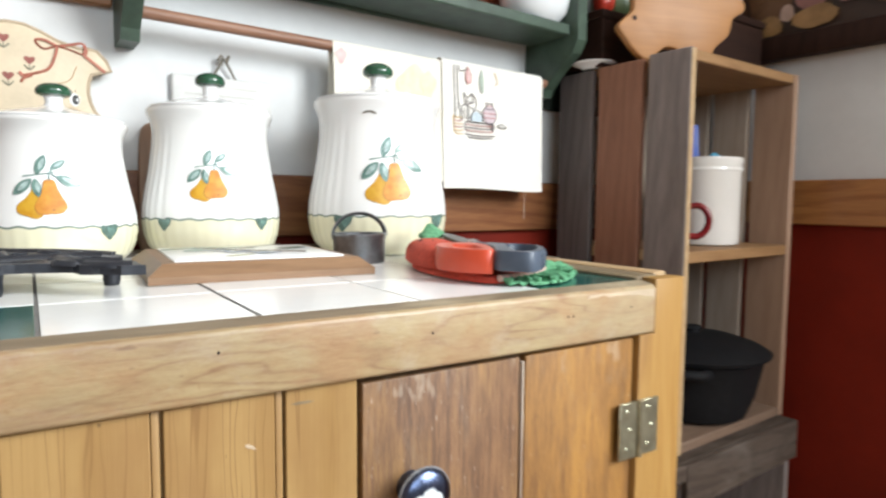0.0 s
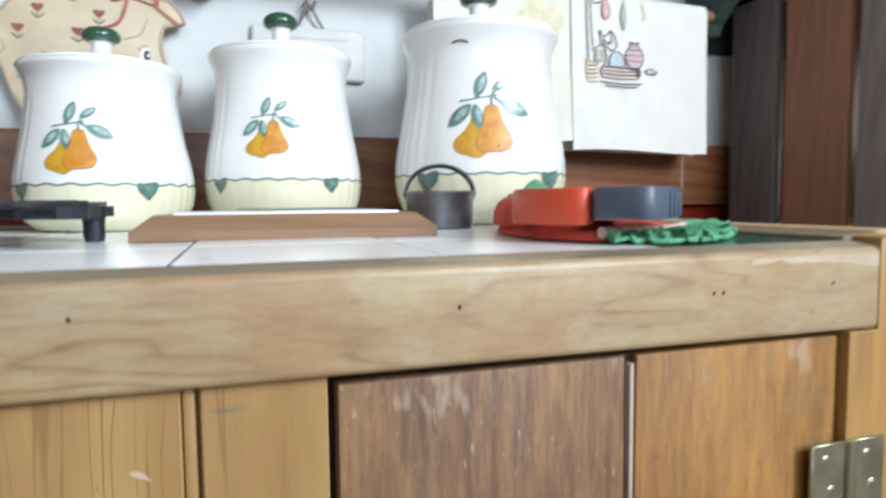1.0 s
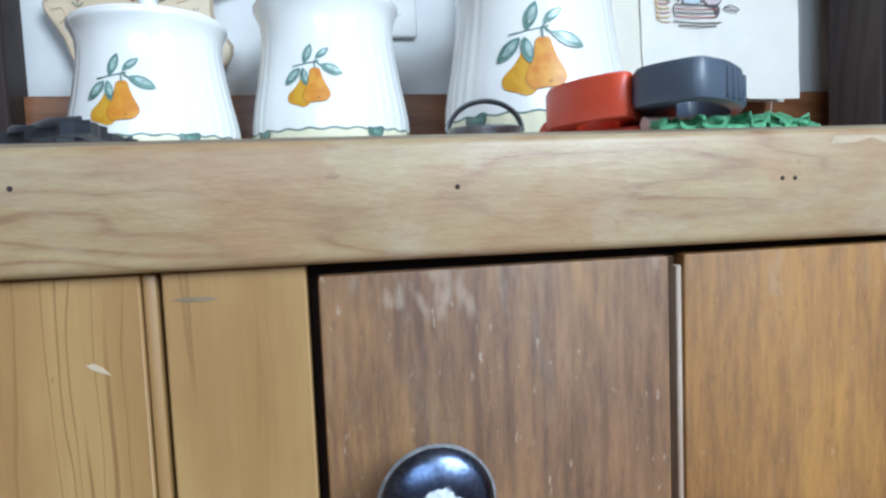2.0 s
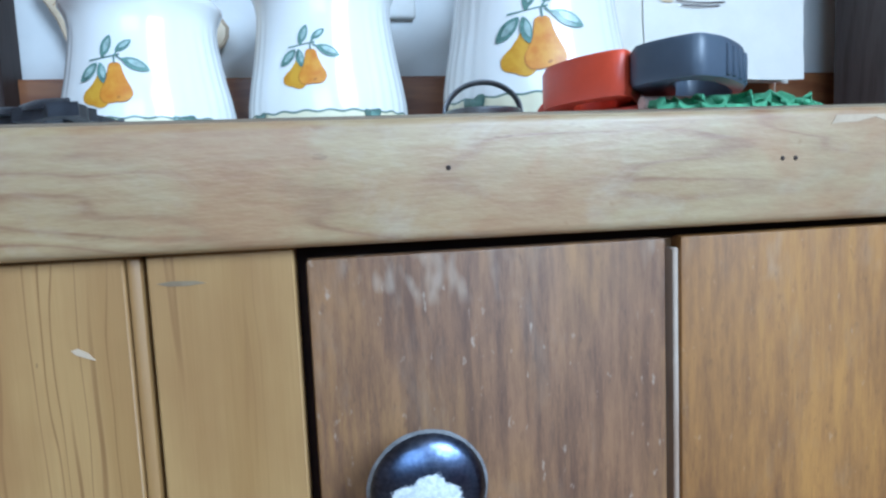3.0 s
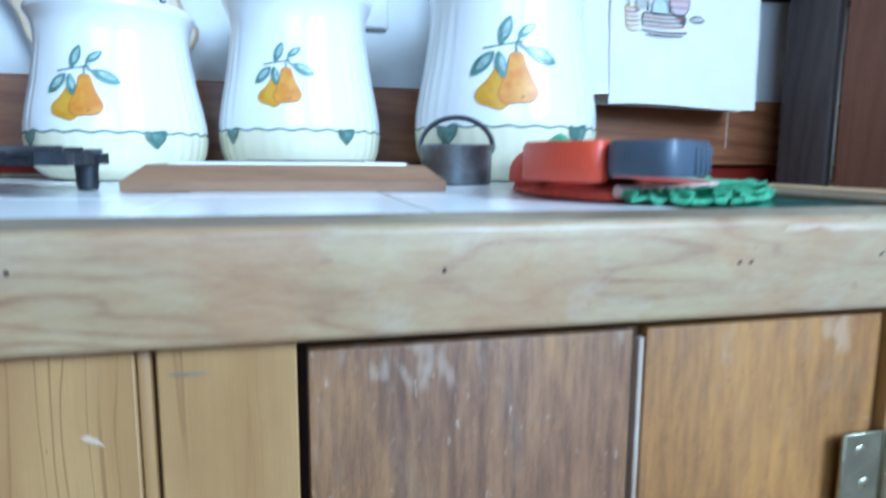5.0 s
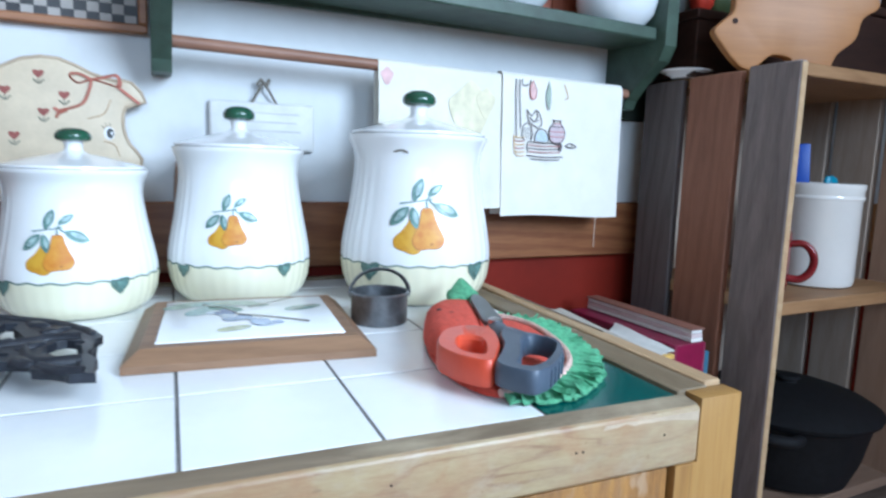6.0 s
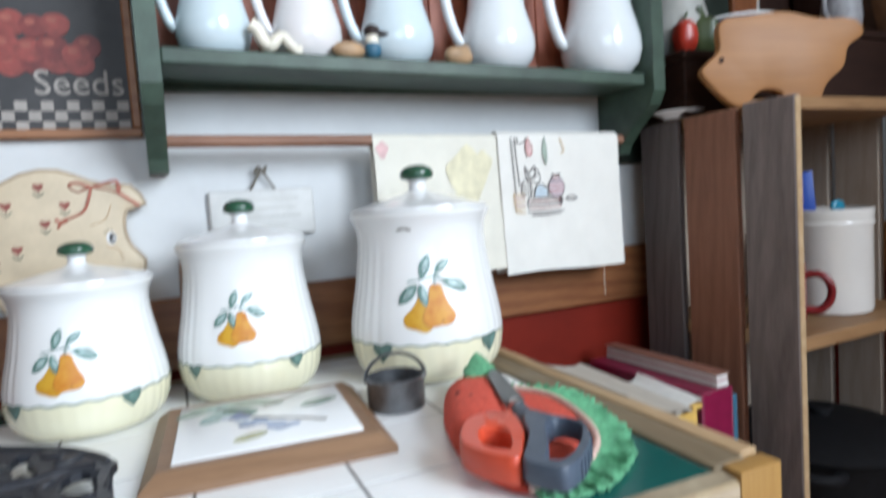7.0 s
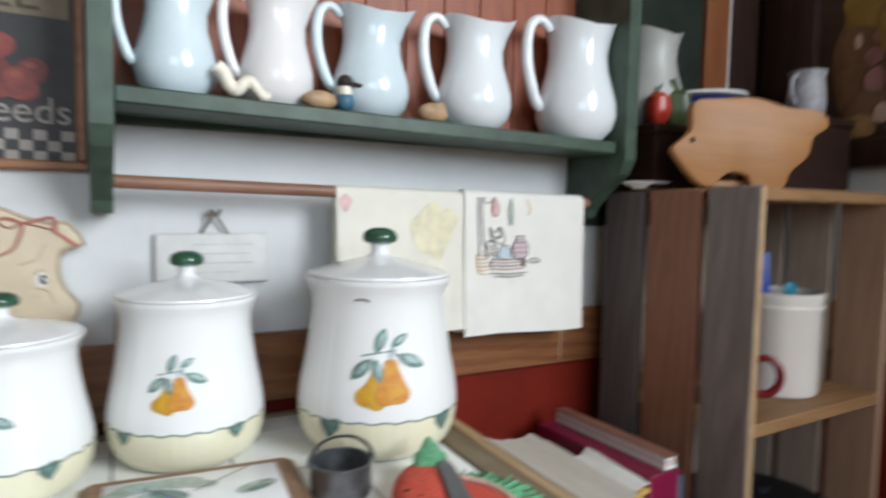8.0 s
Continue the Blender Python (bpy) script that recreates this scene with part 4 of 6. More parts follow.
part("body", lathe([(0, 0), (0.0262, 0), (0.0275, 0.0015), (0.0278, 0.0265), (0.029, 0.028), (0.029, 0.0302), (0.0275, 0.031), (0.0262, 0.030), (0.0258, 0.006), (0, 0.006)], 48, close=False), POT_METAL, pot, "dark pewter bucket body")
hoop = [(0.029 * math.cos(a), 0.0, 0.0275 + 0.0245 * math.sin(a)) for a in [math.pi * i / 10 for i in range(11)]]
part("handle", moved(tube(hoop, 0.0010, 8, 2.6), pose(0, 0, 0, 0, 0, -12)), POT_METAL, pot, "flat metal hoop handle")
for s in (-1, 1):
    part("rivet", moved(lathe([(0, 0.0015), (0.002, 0.001), (0.0028, 0)], 12), pose(0, 0, 0, 0, 0, -12) @ pose(s * 0.0285, 0, 0.0265, 0, 90 * s)), POT_METAL, pot)

def pad(outline, z0, z1, rings=5):
    c = Vector((sum(p[0] for p in outline) / len(outline), sum(p[1] for p in outline) / len(outline)))
    k, v, f = len(outline), [], []
    for g in range(rings + 1):
        t = g / rings
        s, z = math.cos(t * math.pi / 2) ** 0.6, z0 + (z1 - z0) * math.sin(t * math.pi / 2) ** 0.7
        for i, p in enumerate(outline):
            w = 0.0012 * noise.noise((p[0] * 60 * s, p[1] * 60 * s, g))
            v.append((c.x + (p[0] - c.x) * s, c.y + (p[1] - c.y) * s, z + (w if 0 < g else 0)))
    for g in range(rings):
        f += [(g * k + i, g * k + (i + 1) % k, (g + 1) * k + (i + 1) % k, (g + 1) * k + i) for i in range(k)]
    f.append(tuple(range(rings * k, rings * k + k)))
    f.append(tuple(reversed(range(k))))
    bm = shape(v, f)
    bmesh.ops.remove_doubles(bm, verts=bm.verts, dist=1e-5)
    return bm


# cast-iron stand
iron = thing("iron_trivet", pose(-0.530, 0.200, REST), "black cast iron openwork trivet on short legs", "trivet")
IZ = 0.0212


def pierced_plate(outer, holes, z0, z1):
    """A flat casting with openings and slightly uneven edges."""
    bm = bmesh.new()
    for ring in [outer] + holes:
        pts = []
        for (ax, ay), (bx, by) in zip(ring, ring[1:] + ring[:1]):
            n = max(1, int(math.hypot(bx - ax, by - ay) / 0.006))
            for s in range(n):
                x, y = ax + (bx - ax) * s / n, ay + (by - ay) * s / n
                pts.append((x + 0.0018 * noise.noise((x * 190, y * 190, 1)), y + 0.0018 * noise.noise((x * 190, y * 190, 6)), z0))
        vs = [bm.verts.new(p) for p in pts]
        for a, c in zip(vs, vs[1:] + vs[:1]):
            bm.edges.new((a, c))
    bmesh.ops.triangle_fill(bm, edges=list(bm.edges), use_beauty=True)
    up = bmesh.ops.extrude_face_region(bm, geom=list(bm.faces))
    bmesh.ops.translate(bm, verts=[g for g in up["geom"] if isinstance(g, bmesh.types.BMVert)], vec=(0, 0, z1 - z0))
    return bm


half = [(0.0, 0.128), (0.020, 0.116), (0.040, 0.098), (0.081, 0.066), (0.106, 0.030), (0.113, 0.016), (0.108, 0.004), (0.106, -0.030), (0.112, -0.038), (0.113, -0.073), (0.100, -0.071), (0.089, -0.060), (0.077, -0.054), (0.074, -0.038), (0.060, -0.032), (0.042, -0.027)]
outer = half + [(0.0, -0.026)] + [(-x, y) for x, y in reversed(half[1:])]
wells = []
for sx in (1, -1):
    for ring in ([(0.079, 0.000), (0.083, 0.007), (0.090, 0.011), (0.102, 0.004), (0.103, -0.038), (0.098, -0.034), (0.088, -0.027), (0.079, -0.018)], [(0.038, 0.054), (0.042, 0.074), (0.051, 0.072), (0.051, 0.054), (0.063, 0.026), (0.059, 0.016), (0.052, 0.030), (0.048, 0.024)],
                 [(0.020, -0.015), (0.044, -0.017), (0.060, -0.021), (0.058, -0.012), (0.040, -0.004), (0.026, -0.008)], [(0.012, 0.086), (0.024, 0.090), (0.030, 0.078), (0.018, 0.066), (0.010, 0.072)], [(0.070, 0.050), (0.080, 0.048), (0.084, 0.034), (0.074, 0.030), (0.068, 0.040)],
                 [(0.086, -0.044), (0.096, -0.041), (0.103, -0.046), (0.102, -0.060), (0.092, -0.054)]):
        wells.append([(sx * x, y) for x, y in ring])
part("plate", pierced_plate(outer, wells, IZ - 0.006, IZ + 0.0005), IRON, iron, "openwork cast plate", False)


def iron_bar(pts, r, flat=0.5):
    part("scroll", tube([(x, y, IZ + 0.0008) for x, y in pts], r, 8, flat, 4), IRON, iron)


for sx in (1, -1):
    iron_bar([(sx * x, y) for x, y in ((0.006, 0.116), (0.036, 0.094), (0.074, 0.066), (0.098, 0.036), (0.106, 0.020))], 0.0034)
    iron_bar([(sx * x, y) for x, y in ((0.004, 0.030), (0.020, 0.052), (0.036, 0.056), (0.034, 0.036), (0.024, 0.034))], 0.0040)
    iron_bar([(sx * x, y) for x, y in ((0.010, -0.006), (0.036, 0.006), (0.066, 0.012), (0.080, 0.018), (0.098, 0.016))], 0.0042)
    iron_bar([(sx * x, y) for x, y in ((0.066, -0.006), (0.072, -0.030), (0.082, -0.042), (0.104, -0.042))], 0.0040)
    iron_bar([(sx * x, y) for x, y in ((0.080, -0.048), (0.092, -0.062), (0.107, -0.067))], 0.0036)
    for lx, ly in ((0.103, 0.005), (0.029, -0.022)):
        part("leg", lathe([(0, 0), (0.0052, 0), (0.0062, 0.004), (0.0060, 0.010), (0.0074, IZ - 0.001), (0, IZ - 0.001)], 14, close=False), IRON, iron, at=pose(sx * lx, ly, 0))
    for lx, ly, turn in ((0.070, 0.002, 40), (0.024, 0.066, 60), (0.070, -0.036, -50), (0.030, 0.010, 10), (0.066, 0.062, -40), (0.080, 0.040, 30)):
        blade = ring_outline([(-0.012, 0.0), (-0.004, 0.006), (0.006, 0.004), (0.012, 0.0), (0.006, -0.005), (-0.004, -0.006)], 4)
        part("iron_leaf", pad(blade, 0, 0.0042, 3), IRON, iron, at=pose(sx * lx, ly, IZ - 0.001, 0, 0, turn if sx > 0 else 180 - turn))
part("leg", lathe([(0, 0), (0.0052, 0), (0.0062, 0.004), (0.0060, 0.010), (0.0074, IZ - 0.001), (0, IZ - 0.001)], 14, close=False), IRON, iron, at=pose(0, 0.112, 0))
part("rosette", lathe([(0, IZ - 0.001), (0.018, IZ), (0.016, IZ + 0.003), (0.006, IZ + 0.002), (0, IZ + 0.0045)], 30, lambda a, r, z: r * (1 + 0.16 * math.cos(6 * a)), False), IRON, iron, at=pose(0, 0.024, 0))

# knitted potholder: a watermelon slice with a ruffle and a stuffed strawberry
ph = thing("potholder", pose(0, 0, REST), "red knitted fruit potholder with a ruffled green edge", "potholder")
red_out = ring_outline([(-0.094, 0.250), (-0.126, 0.240), (-0.156, 0.205), (-0.176, 0.165), (-0.187, 0.115), (-0.186, 0.075), (-0.174, 0.049), (-0.145, 0.052), (-0.119, 0.063), (-0.097, 0.081), (-0.080, 0.105), (-0.067, 0.139), (-0.058, 0.180), (-0.060, 0.211), (-0.074, 0.235)], 6)
part("cushion", pad(red_out, 0.0012, 0.0095), RED_CLOTH, ph, "padded red knitted cushion")
berry = ring_outline([(-0.090, 0.258), (-0.114, 0.264), (-0.142, 0.240), (-0.163, 0.203), (-0.177, 0.168), (-0.183, 0.136), (-0.174, 0.114), (-0.152, 0.118), (-0.132, 0.148), (-0.112, 0.190), (-0.094, 0.230)], 6)
strawberry = part("strawberry", pad(berry, 0.006, 0.027, 7), RED_CLOTH, ph, "stuffed red knitted strawberry")
for k in range(3):
    lf = ring_outline([(0, -0.004), (0.011, 0.008), (0.006, 0.022), (0.0, 0.030), (-0.007, 0.020), (-0.011, 0.008)], 4)
    part("leaf", pad(lf, 0.0, 0.005, 3), GREEN_CLOTH, strawberry, "green knitted leaf", at=pose(-0.1075, 0.234, 0.0235, (6, 22, 6)[k], 0, 34 * (k - 1) - 20) @ Matrix.Diagonal((1.15, (0.85, 1.25, 0.85)[k], 1.3, 1)))
for sx, sy in ((-0.151, 0.197), (-0.145, 0.183)):
    part("seed", moved(lathe([(0, 0.0012), (0.0020, 0.0006), (0.0022, -0.0005)], 10), pose(sx, sy, 0.0264) @ Matrix.Diagonal((1.2, 0.8, 1, 1))), SEED, strawberry)
rim_line = smooth_line([(-0.090, 0.250, 0), (-0.072, 0.236, 0), (-0.058, 0.212, 0), (-0.056, 0.180, 0), (-0.065, 0.138, 0), (-0.078, 0.104, 0), (-0.095, 0.079, 0), (-0.118, 0.060, 0), (-0.145, 0.049, 0), (-0.174, 0.046, 0)], 80)
part("piping", tube([(*p.xy, 0.0056) for p in rim_line[::9]], 0.0030, 8, 1, 1), PINK_CLOTH, ph, "pale pink knitted piping")
NR = len(rim_line)
rv, rf = [], []
for i, p in enumerate(rim_line):
    d = (rim_line[min(i + 3, NR - 1)] - rim_line[max(i - 3, 0)]).normalized()
    out = Vector((-d.y, d.x, 0))
    u = i / (NR - 1)
    fade = min(1, 0.45 + 2.2 * u, 0.42 + (1 - u) * 4)
    for g in range(6):
        s = g / 5
        wave = math.sin(i * 0.31 + 3.2 * noise.noise((i * 0.05, 0, 1)))
        lift = 0.0042 * wave * s ** 0.7 + 0.0056 * noise.noise((i * 0.16, g * 0.9, 3)) * s
        reach = fade * (0.0275 * s + 0.006 * s * noise.noise((i * 0.09, 5, 2)) + 0.003 * s * noise.noise((i * 0.26, 9, g)))
        q = p + out * (reach - 0.002) + d * (0.0034 * s * math.cos(i * 0.31))
        rv.append((q.x, q.y, 0.0068 - 0.0025 * s + lift * fade * 0.8))
under = [(x, y, max(0.0004, z - 0.0022)) for x, y, z in rv]
rv = [(x, y, max(0.0026, z)) for x, y, z in rv]
K = NR * 6
for i in range(NR - 1):
    for g in range(5):
        q = (i * 6 + g, i * 6 + g + 1, i * 6 + g + 7, i * 6 + g + 6)
        rf += [q, tuple(K + m for m in reversed(q))]
    for g in (0, 5):
        rf.append((i * 6 + g, i * 6 + g + 6, K + i * 6 + g + 6, K + i * 6 + g))
for i in (0, NR - 1):
    rf += [(i * 6 + g, i * 6 + g + 1, K + i * 6 + g + 1, K + i * 6 + g) for g in range(5)]
part("ruffle", shape(rv + under, rf), GREEN_CLOTH, ph, "crinkled green knitted ruffle").data.set_sharp_from_angle(angle=math.pi)

# kitchen scissors lying on the potholder
sc = thing("scissors", pose(0.005, 0.007, REST + 0.0095), "kitchen scissors with one red and one slate handle", "scissors")


def grip(outer, inner, depth):
    """A handle bow: an outline with a hole, given depth and slightly rounded rims."""
    k = len(outer)
    rings = [(outer, 0.05, 0.0), (outer, 0.0, depth * 0.1), (outer, 0.0, depth * 0.86), (outer, 0.10, depth), (inner, -0.10, depth), (inner, 0.0, depth * 0.86), (inner, 0.0, depth * 0.1), (inner, 0.0, 0.0)]
    v, f = [], []
    for src, mix, z in rings:
        other = inner if src is outer else outer
        for p, q in zip(src, other):
            m = abs(mix)
            v.append((p[0] * (1 - m) + q[0] * m, p[1] * (1 - m) + q[1] * m, z))
    for g in range(8):
        h = (g + 1) % 8
        f += [(g * k + i, g * k + (i + 1) % k, h * k + (i + 1) % k, h * k + i) for i in range(k)]
    return shape(v, f)


ra_o = ring_outline([(-0.145, 0.112), (-0.154, 0.128), (-0.168, 0.129), (-0.181, 0.124), (-0.194, 0.108), (-0.204, 0.088), (-0.204, 0.072), (-0.199, 0.055), (-0.186, 0.040), (-0.170, 0.060), (-0.157, 0.080)], 5)
ra_i = ring_outline([(-0.168, 0.0880), (-0.170, 0.0960), (-0.176, 0.0995), (-0.181, 0.0985), (-0.187, 0.0905), (-0.1925, 0.0770), (-0.193, 0.0690), (-0.1905, 0.0620), (-0.183, 0.0565), (-0.176, 0.0660), (-0.170, 0.0790)], 5)
red_handle = part("red_handle", grip(ra_o, ra_i, 0.0190), RED_PLASTIC, sc, "chunky red plastic handle")
part("shank", tube([(-0.156, 0.112, 0.0078), (-0.146, 0.122, 0.0078), (-0.131, 0.138, 0.0080)], 0.0072, 12, 0.8), RED_PLASTIC, red_handle)
bl_o = ring_outline([(-0.147, 0.098), (-0.131, 0.117), (-0.1255, 0.098), (-0.117, 0.081), (-0.1145, 0.066), (-0.128, 0.042), (-0.147, 0.0235), (-0.161, 0.0145), (-0.173, 0.0130), (-0.1845, 0.036), (-0.171, 0.056), (-0.157, 0.075)], 5)
bl_i = ring_outline([(-0.139, 0.0775), (-0.131, 0.0850), (-0.124, 0.0850), (-0.1185, 0.0775), (-0.119, 0.0635), (-0.134, 0.0445), (-0.150, 0.0305), (-0.160, 0.0250), (-0.167, 0.0245), (-0.1705, 0.0310), (-0.160, 0.0445), (-0.147, 0.0655)], 5)
slate_handle = part("slate_handle", moved(grip(bl_o, bl_i, 0.0158), pose(0, 0, 0.0030)), BLUE_PLASTIC, sc, "chunky slate plastic handle")
part("shank", tube([(-0.134, 0.106, 0.0095), (-0.133, 0.118, 0.0105), (-0.130, 0.131, 0.0105), (-0.127, 0.142, 0.0100)], 0.0085, 12, 0.85), BLUE_PLASTIC, slate_handle)
for k in range(22, 33, 2):
    p, d = Vector(bl_o[k]), Vector(bl_o[k + 1]) - Vector(bl_o[k - 1])
    part("grip_ridge", moved(box(-0.0017, 0.0017, -0.0011, 0.0011, 0.004, 0.0165, 0.0008, 2), pose(p.x, p.y, 0, 0, 0, math.degrees(math.atan2(d.y, d.x)))), BLUE_PLASTIC, slate_handle)
part("blade", moved(box(-0.008, 0.006, 0.0, 0.094, 0.0080, 0.0105, 0.0008), pose(-0.128, 0.137, 0.002, 3, 0, -17)), STEEL, sc, "steel blade")
part("blade_cover", moved(slab(ring_outline([(-0.0085, 0.004), (-0.0090, 0.040), (-0.0070, 0.080), (0.0, 0.090), (0.0055, 0.078), (0.0070, 0.040), (0.0072, 0.004)], 4), 0.0045, 0.0012), pose(-0.128, 0.137, 0.0165, 3, 0, -17) @ pose(0, 0, 0, -90)), DARK_GRIP, sc, "dark grey blade guard")
part("pivot_screw", moved(lathe([(0, 0.0205), (0.003, 0.0200), (0.0052, 0.0185), (0.0056, 0.0090), (0, 0.0090)], 18, close=False), pose(-0.1285, 0.1385, 0)), STEEL, sc, "shiny steel pivot screw")

# ---- green wall shelf with pitchers ----
SZ0, SZ1, SY = 1.2440, 1.2618, 0.420


def shelf_top(x):
    return SZ1 - 0.021 * x

shelf = thing("wall_shelf", pose(0, 0, 0), "green painted wooden wall shelf with a towel rod", "shelf")
part("shelf_board", moved(box(-0.3555, 0.285, SY, WALL - 0.012, SZ0, SZ1, 0.002), Matrix(((1, 0, 0, 0), (0, 1, 0, 0), (-0.021, 0, 1, 0), (0, 0, 0, 1)))), GREEN_PAINT, shelf, "green painted shelf board")


def rod_z(x):
    return 1.1722 - 0.0175 * x


def side_panel(x0, x1, front):
    out = [(0.404, 1.62), (0.404, 1.229), (0.415, 1.209), (0.452, 1.182), (0.478, 1.158), (0.484, 1.145), (WALL - 0.001, 1.145), (WALL - 0.001, 1.62)]
    bm = slab([(y, z) for y, z in out], x1 - x0)
    for v in bm.verts:
        v.co = (x0 + v.co.y, v.co.x, v.co.z)
    return bm


part("side_panel", side_panel(-0.377, -0.356, 0.003), GREEN_PAINT, shelf, "green painted end panel", False)
part("side_panel", side_panel(0.2855, 0.3065, 0.003), GREEN_PAINT, shelf, "green painted end panel", False)
for i in range(11):
    x0 = -0.3555 + i * 0.0583
    part("back_plank", box(x0 + 0.0006, min(x0 + 0.0577, 0.285), WALL - 0.011, WALL - 0.001, SZ1 - 0.008, 1.62, 0.0012), BACK_PLANK, shelf)
part("back_rail", box(-0.3555, 0.285, WALL - 0.0115, WALL - 0.001, SZ0 - 0.002, SZ1 - 0.0090, 0.001), GREEN_PAINT, shelf)
part("towel_rod", moved(lathe([(0, 0), (0.0072, 0), (0.0072, 0.641), (0, 0.641)], 18, close=False), pose(-0.3558, 0.478, rod_z(-0.3558), 0, 91)), ROD, shelf, "brown wooden towel rod")


def pitcher_mesh(seg=56):
    """Body of an ironstone pitcher: waisted neck, round belly, raised spout to +x and a dipped lip."""
    prof = [(0.0, 0.0), (0.034, 0.0), (0.038, 0.004), (0.0475, 0.016), (0.0520, 0.034), (0.0515, 0.052), (0.0465, 0.074), (0.0405, 0.098), (0.0375, 0.120), (0.0385, 0.142), (0.0425, 0.158), (0.0440, 0.163),
            (0.0425, 0.1635), (0.0360, 0.142), (0.0350, 0.120), (0.0380, 0.098), (0.0440, 0.074), (0.049, 0.045), (0.034, 0.006), (0, 0.006)]
    bm = lathe(prof, seg, close=False)
    for v in bm.verts:
        t = max(0.0, (v.co.z - 0.105) / 0.058)
        r = Vector((v.co.x, v.co.y)).length
        if t > 0 and r > 1e-6:
            c = v.co.x / r
            sp = max(0, c) ** 5
            v.co.x += sp * 0.020 * t ** 1.4
            v.co.z += t ** 2 * (sp * 0.016 + 0.010 * max(0, -c) ** 2 - 0.006 * (1 - abs(c)))
            v.co.y *= 1 - 0.25 * sp * t
    return bm


def pitcher(x, y, z, turn, size, label, glaze=IRONSTONE, wide=1.05, tall=0.955):
    p = thing("pitcher", pose(x, y, z, 0, 0, turn) @ Matrix.Diagonal((size * wide, size * wide, size * tall, 1)), label, "pitcher", "pitchers on the wall shelf")
    part("body", pitcher_mesh(), glaze, p)
    hp = [(-0.039, 0, 0.155), (-0.054, 0, 0.168), (-0.068, 0, 0.160), (-0.073, 0, 0.135), (-0.072, 0, 0.105), (-0.066, 0, 0.076), (-0.058, 0, 0.052), (-0.050, 0, 0.042)]
    part("handle", tube(hp, 0.0074, 12, 0.85, 6), glaze, p)
    return p


for px, tn, sz, wd, tl, glaze in ((-0.296, 4, 0.80, 0.98, 0.90, BLUE_GLAZE), (-0.191, 0, 0.82, 0.97, 0.91, WARM_GLAZE), (-0.077, -4, 0.84, 1.08, 0.905, BLUE_GLAZE), (0.069, -6, 0.90, 1.09, 0.93, IRONSTONE), (0.242, -8, 1.04, 1.08, 0.955, IRONSTONE)):
    pitcher(px, 0.468 - 0.022 * (sz - 0.8), shelf_top(px) + 0.0003, tn, sz, "white glazed ironstone pitcher on the green shelf", glaze, wd, tl)


worm = [(-0.262 + 0.0068 * i, 0.430, shelf_top(-0.22) + 0.0068 + (0.025, 0.020, 0.007, 0.003, 0.010, 0.014, 0.007, 0.0, 0.0)[i] - 0.0002 * i) for i in range(9)]
solid("ornament", tube(worm, 0.0069, 12, 1.0, 8, lambda t: (1.15 - 0.35 * t) * (1 + 0.03 * math.sin(t * 110))), IVORY, Matrix(), "small ivory wavy ceramic ornament on the shelf", "ornament")


def pebble(x, y, z, sx, sy, sz, turn, mat, label, category="ornament"):
    bm = bmesh.new()
    bmesh.ops.create_icosphere(bm, subdivisions=3, radius=1)
    for v in bm.verts:
        v.co *= 1 + 0.09 * noise.noise(v.co * 1.4 + Vector((x * 30, 0, 0)))
        v.co = Vector((v.co.x * sx, v.co.y * sy, max(v.co.z, -0.88) * sz + 0.88 * sz))
    return solid("ornament", bm, mat, pose(x, y, z, 0, 0, turn), label, category)


pebble(-0.152, 0.430, shelf_top(-0.152), 0.021, 0.010, 0.0105, 8, TAN_CLAY, "small sandy clay ornament on the shelf")
orn = thing("ornament", pose(-0.123, 0.430, shelf_top(-0.123)) @ Matrix.Diagonal((1.25, 1.25, 1.25, 1)), "small dark-capped clay ornament on the shelf", "ornament")
for nm, mt, zz, s in (("base", BOOK_BLUE, 0.0, (0.0085, 0.008, 0.009)), ("cap", DARK_POST, 0.020, (0.0075, 0.0075, 0.0065))):
    bm = bmesh.new()
    bmesh.ops.create_icosphere(bm, subdivisions=3, radius=1)
    part(nm, moved(bm, Matrix.Translation((0, 0, zz + s[2] * 0.95)) @ Matrix.Diagonal((*s, 1))), mt, orn)
part("band", lathe([(0, 0.014), (0.006, 0.014), (0.0065, 0.018), (0.0055, 0.022), (0, 0.022)], 20, close=False), IVORY, orn)
part("brim", tube([(0.004, 0, 0.026), (0.012, 0, 0.0245), (0.019, 0, 0.0245)], 0.002, 8, 1, 4), DARK_POST, orn)
tan = pebble(-0.009, 0.430, shelf_top(0.001), 0.022, 0.011, 0.012, 14, TAN_CLAY, "small tan clay ornament with a raised end on the shelf")
part("raised_end", moved(lathe([(0, 0), (0.007, 0.002), (0.0075, 0.009), (0.004, 0.014), (0, 0.0155)], 18, close=False), pose(0.010, 0, 0.010)), TAN_CLAY, tan)

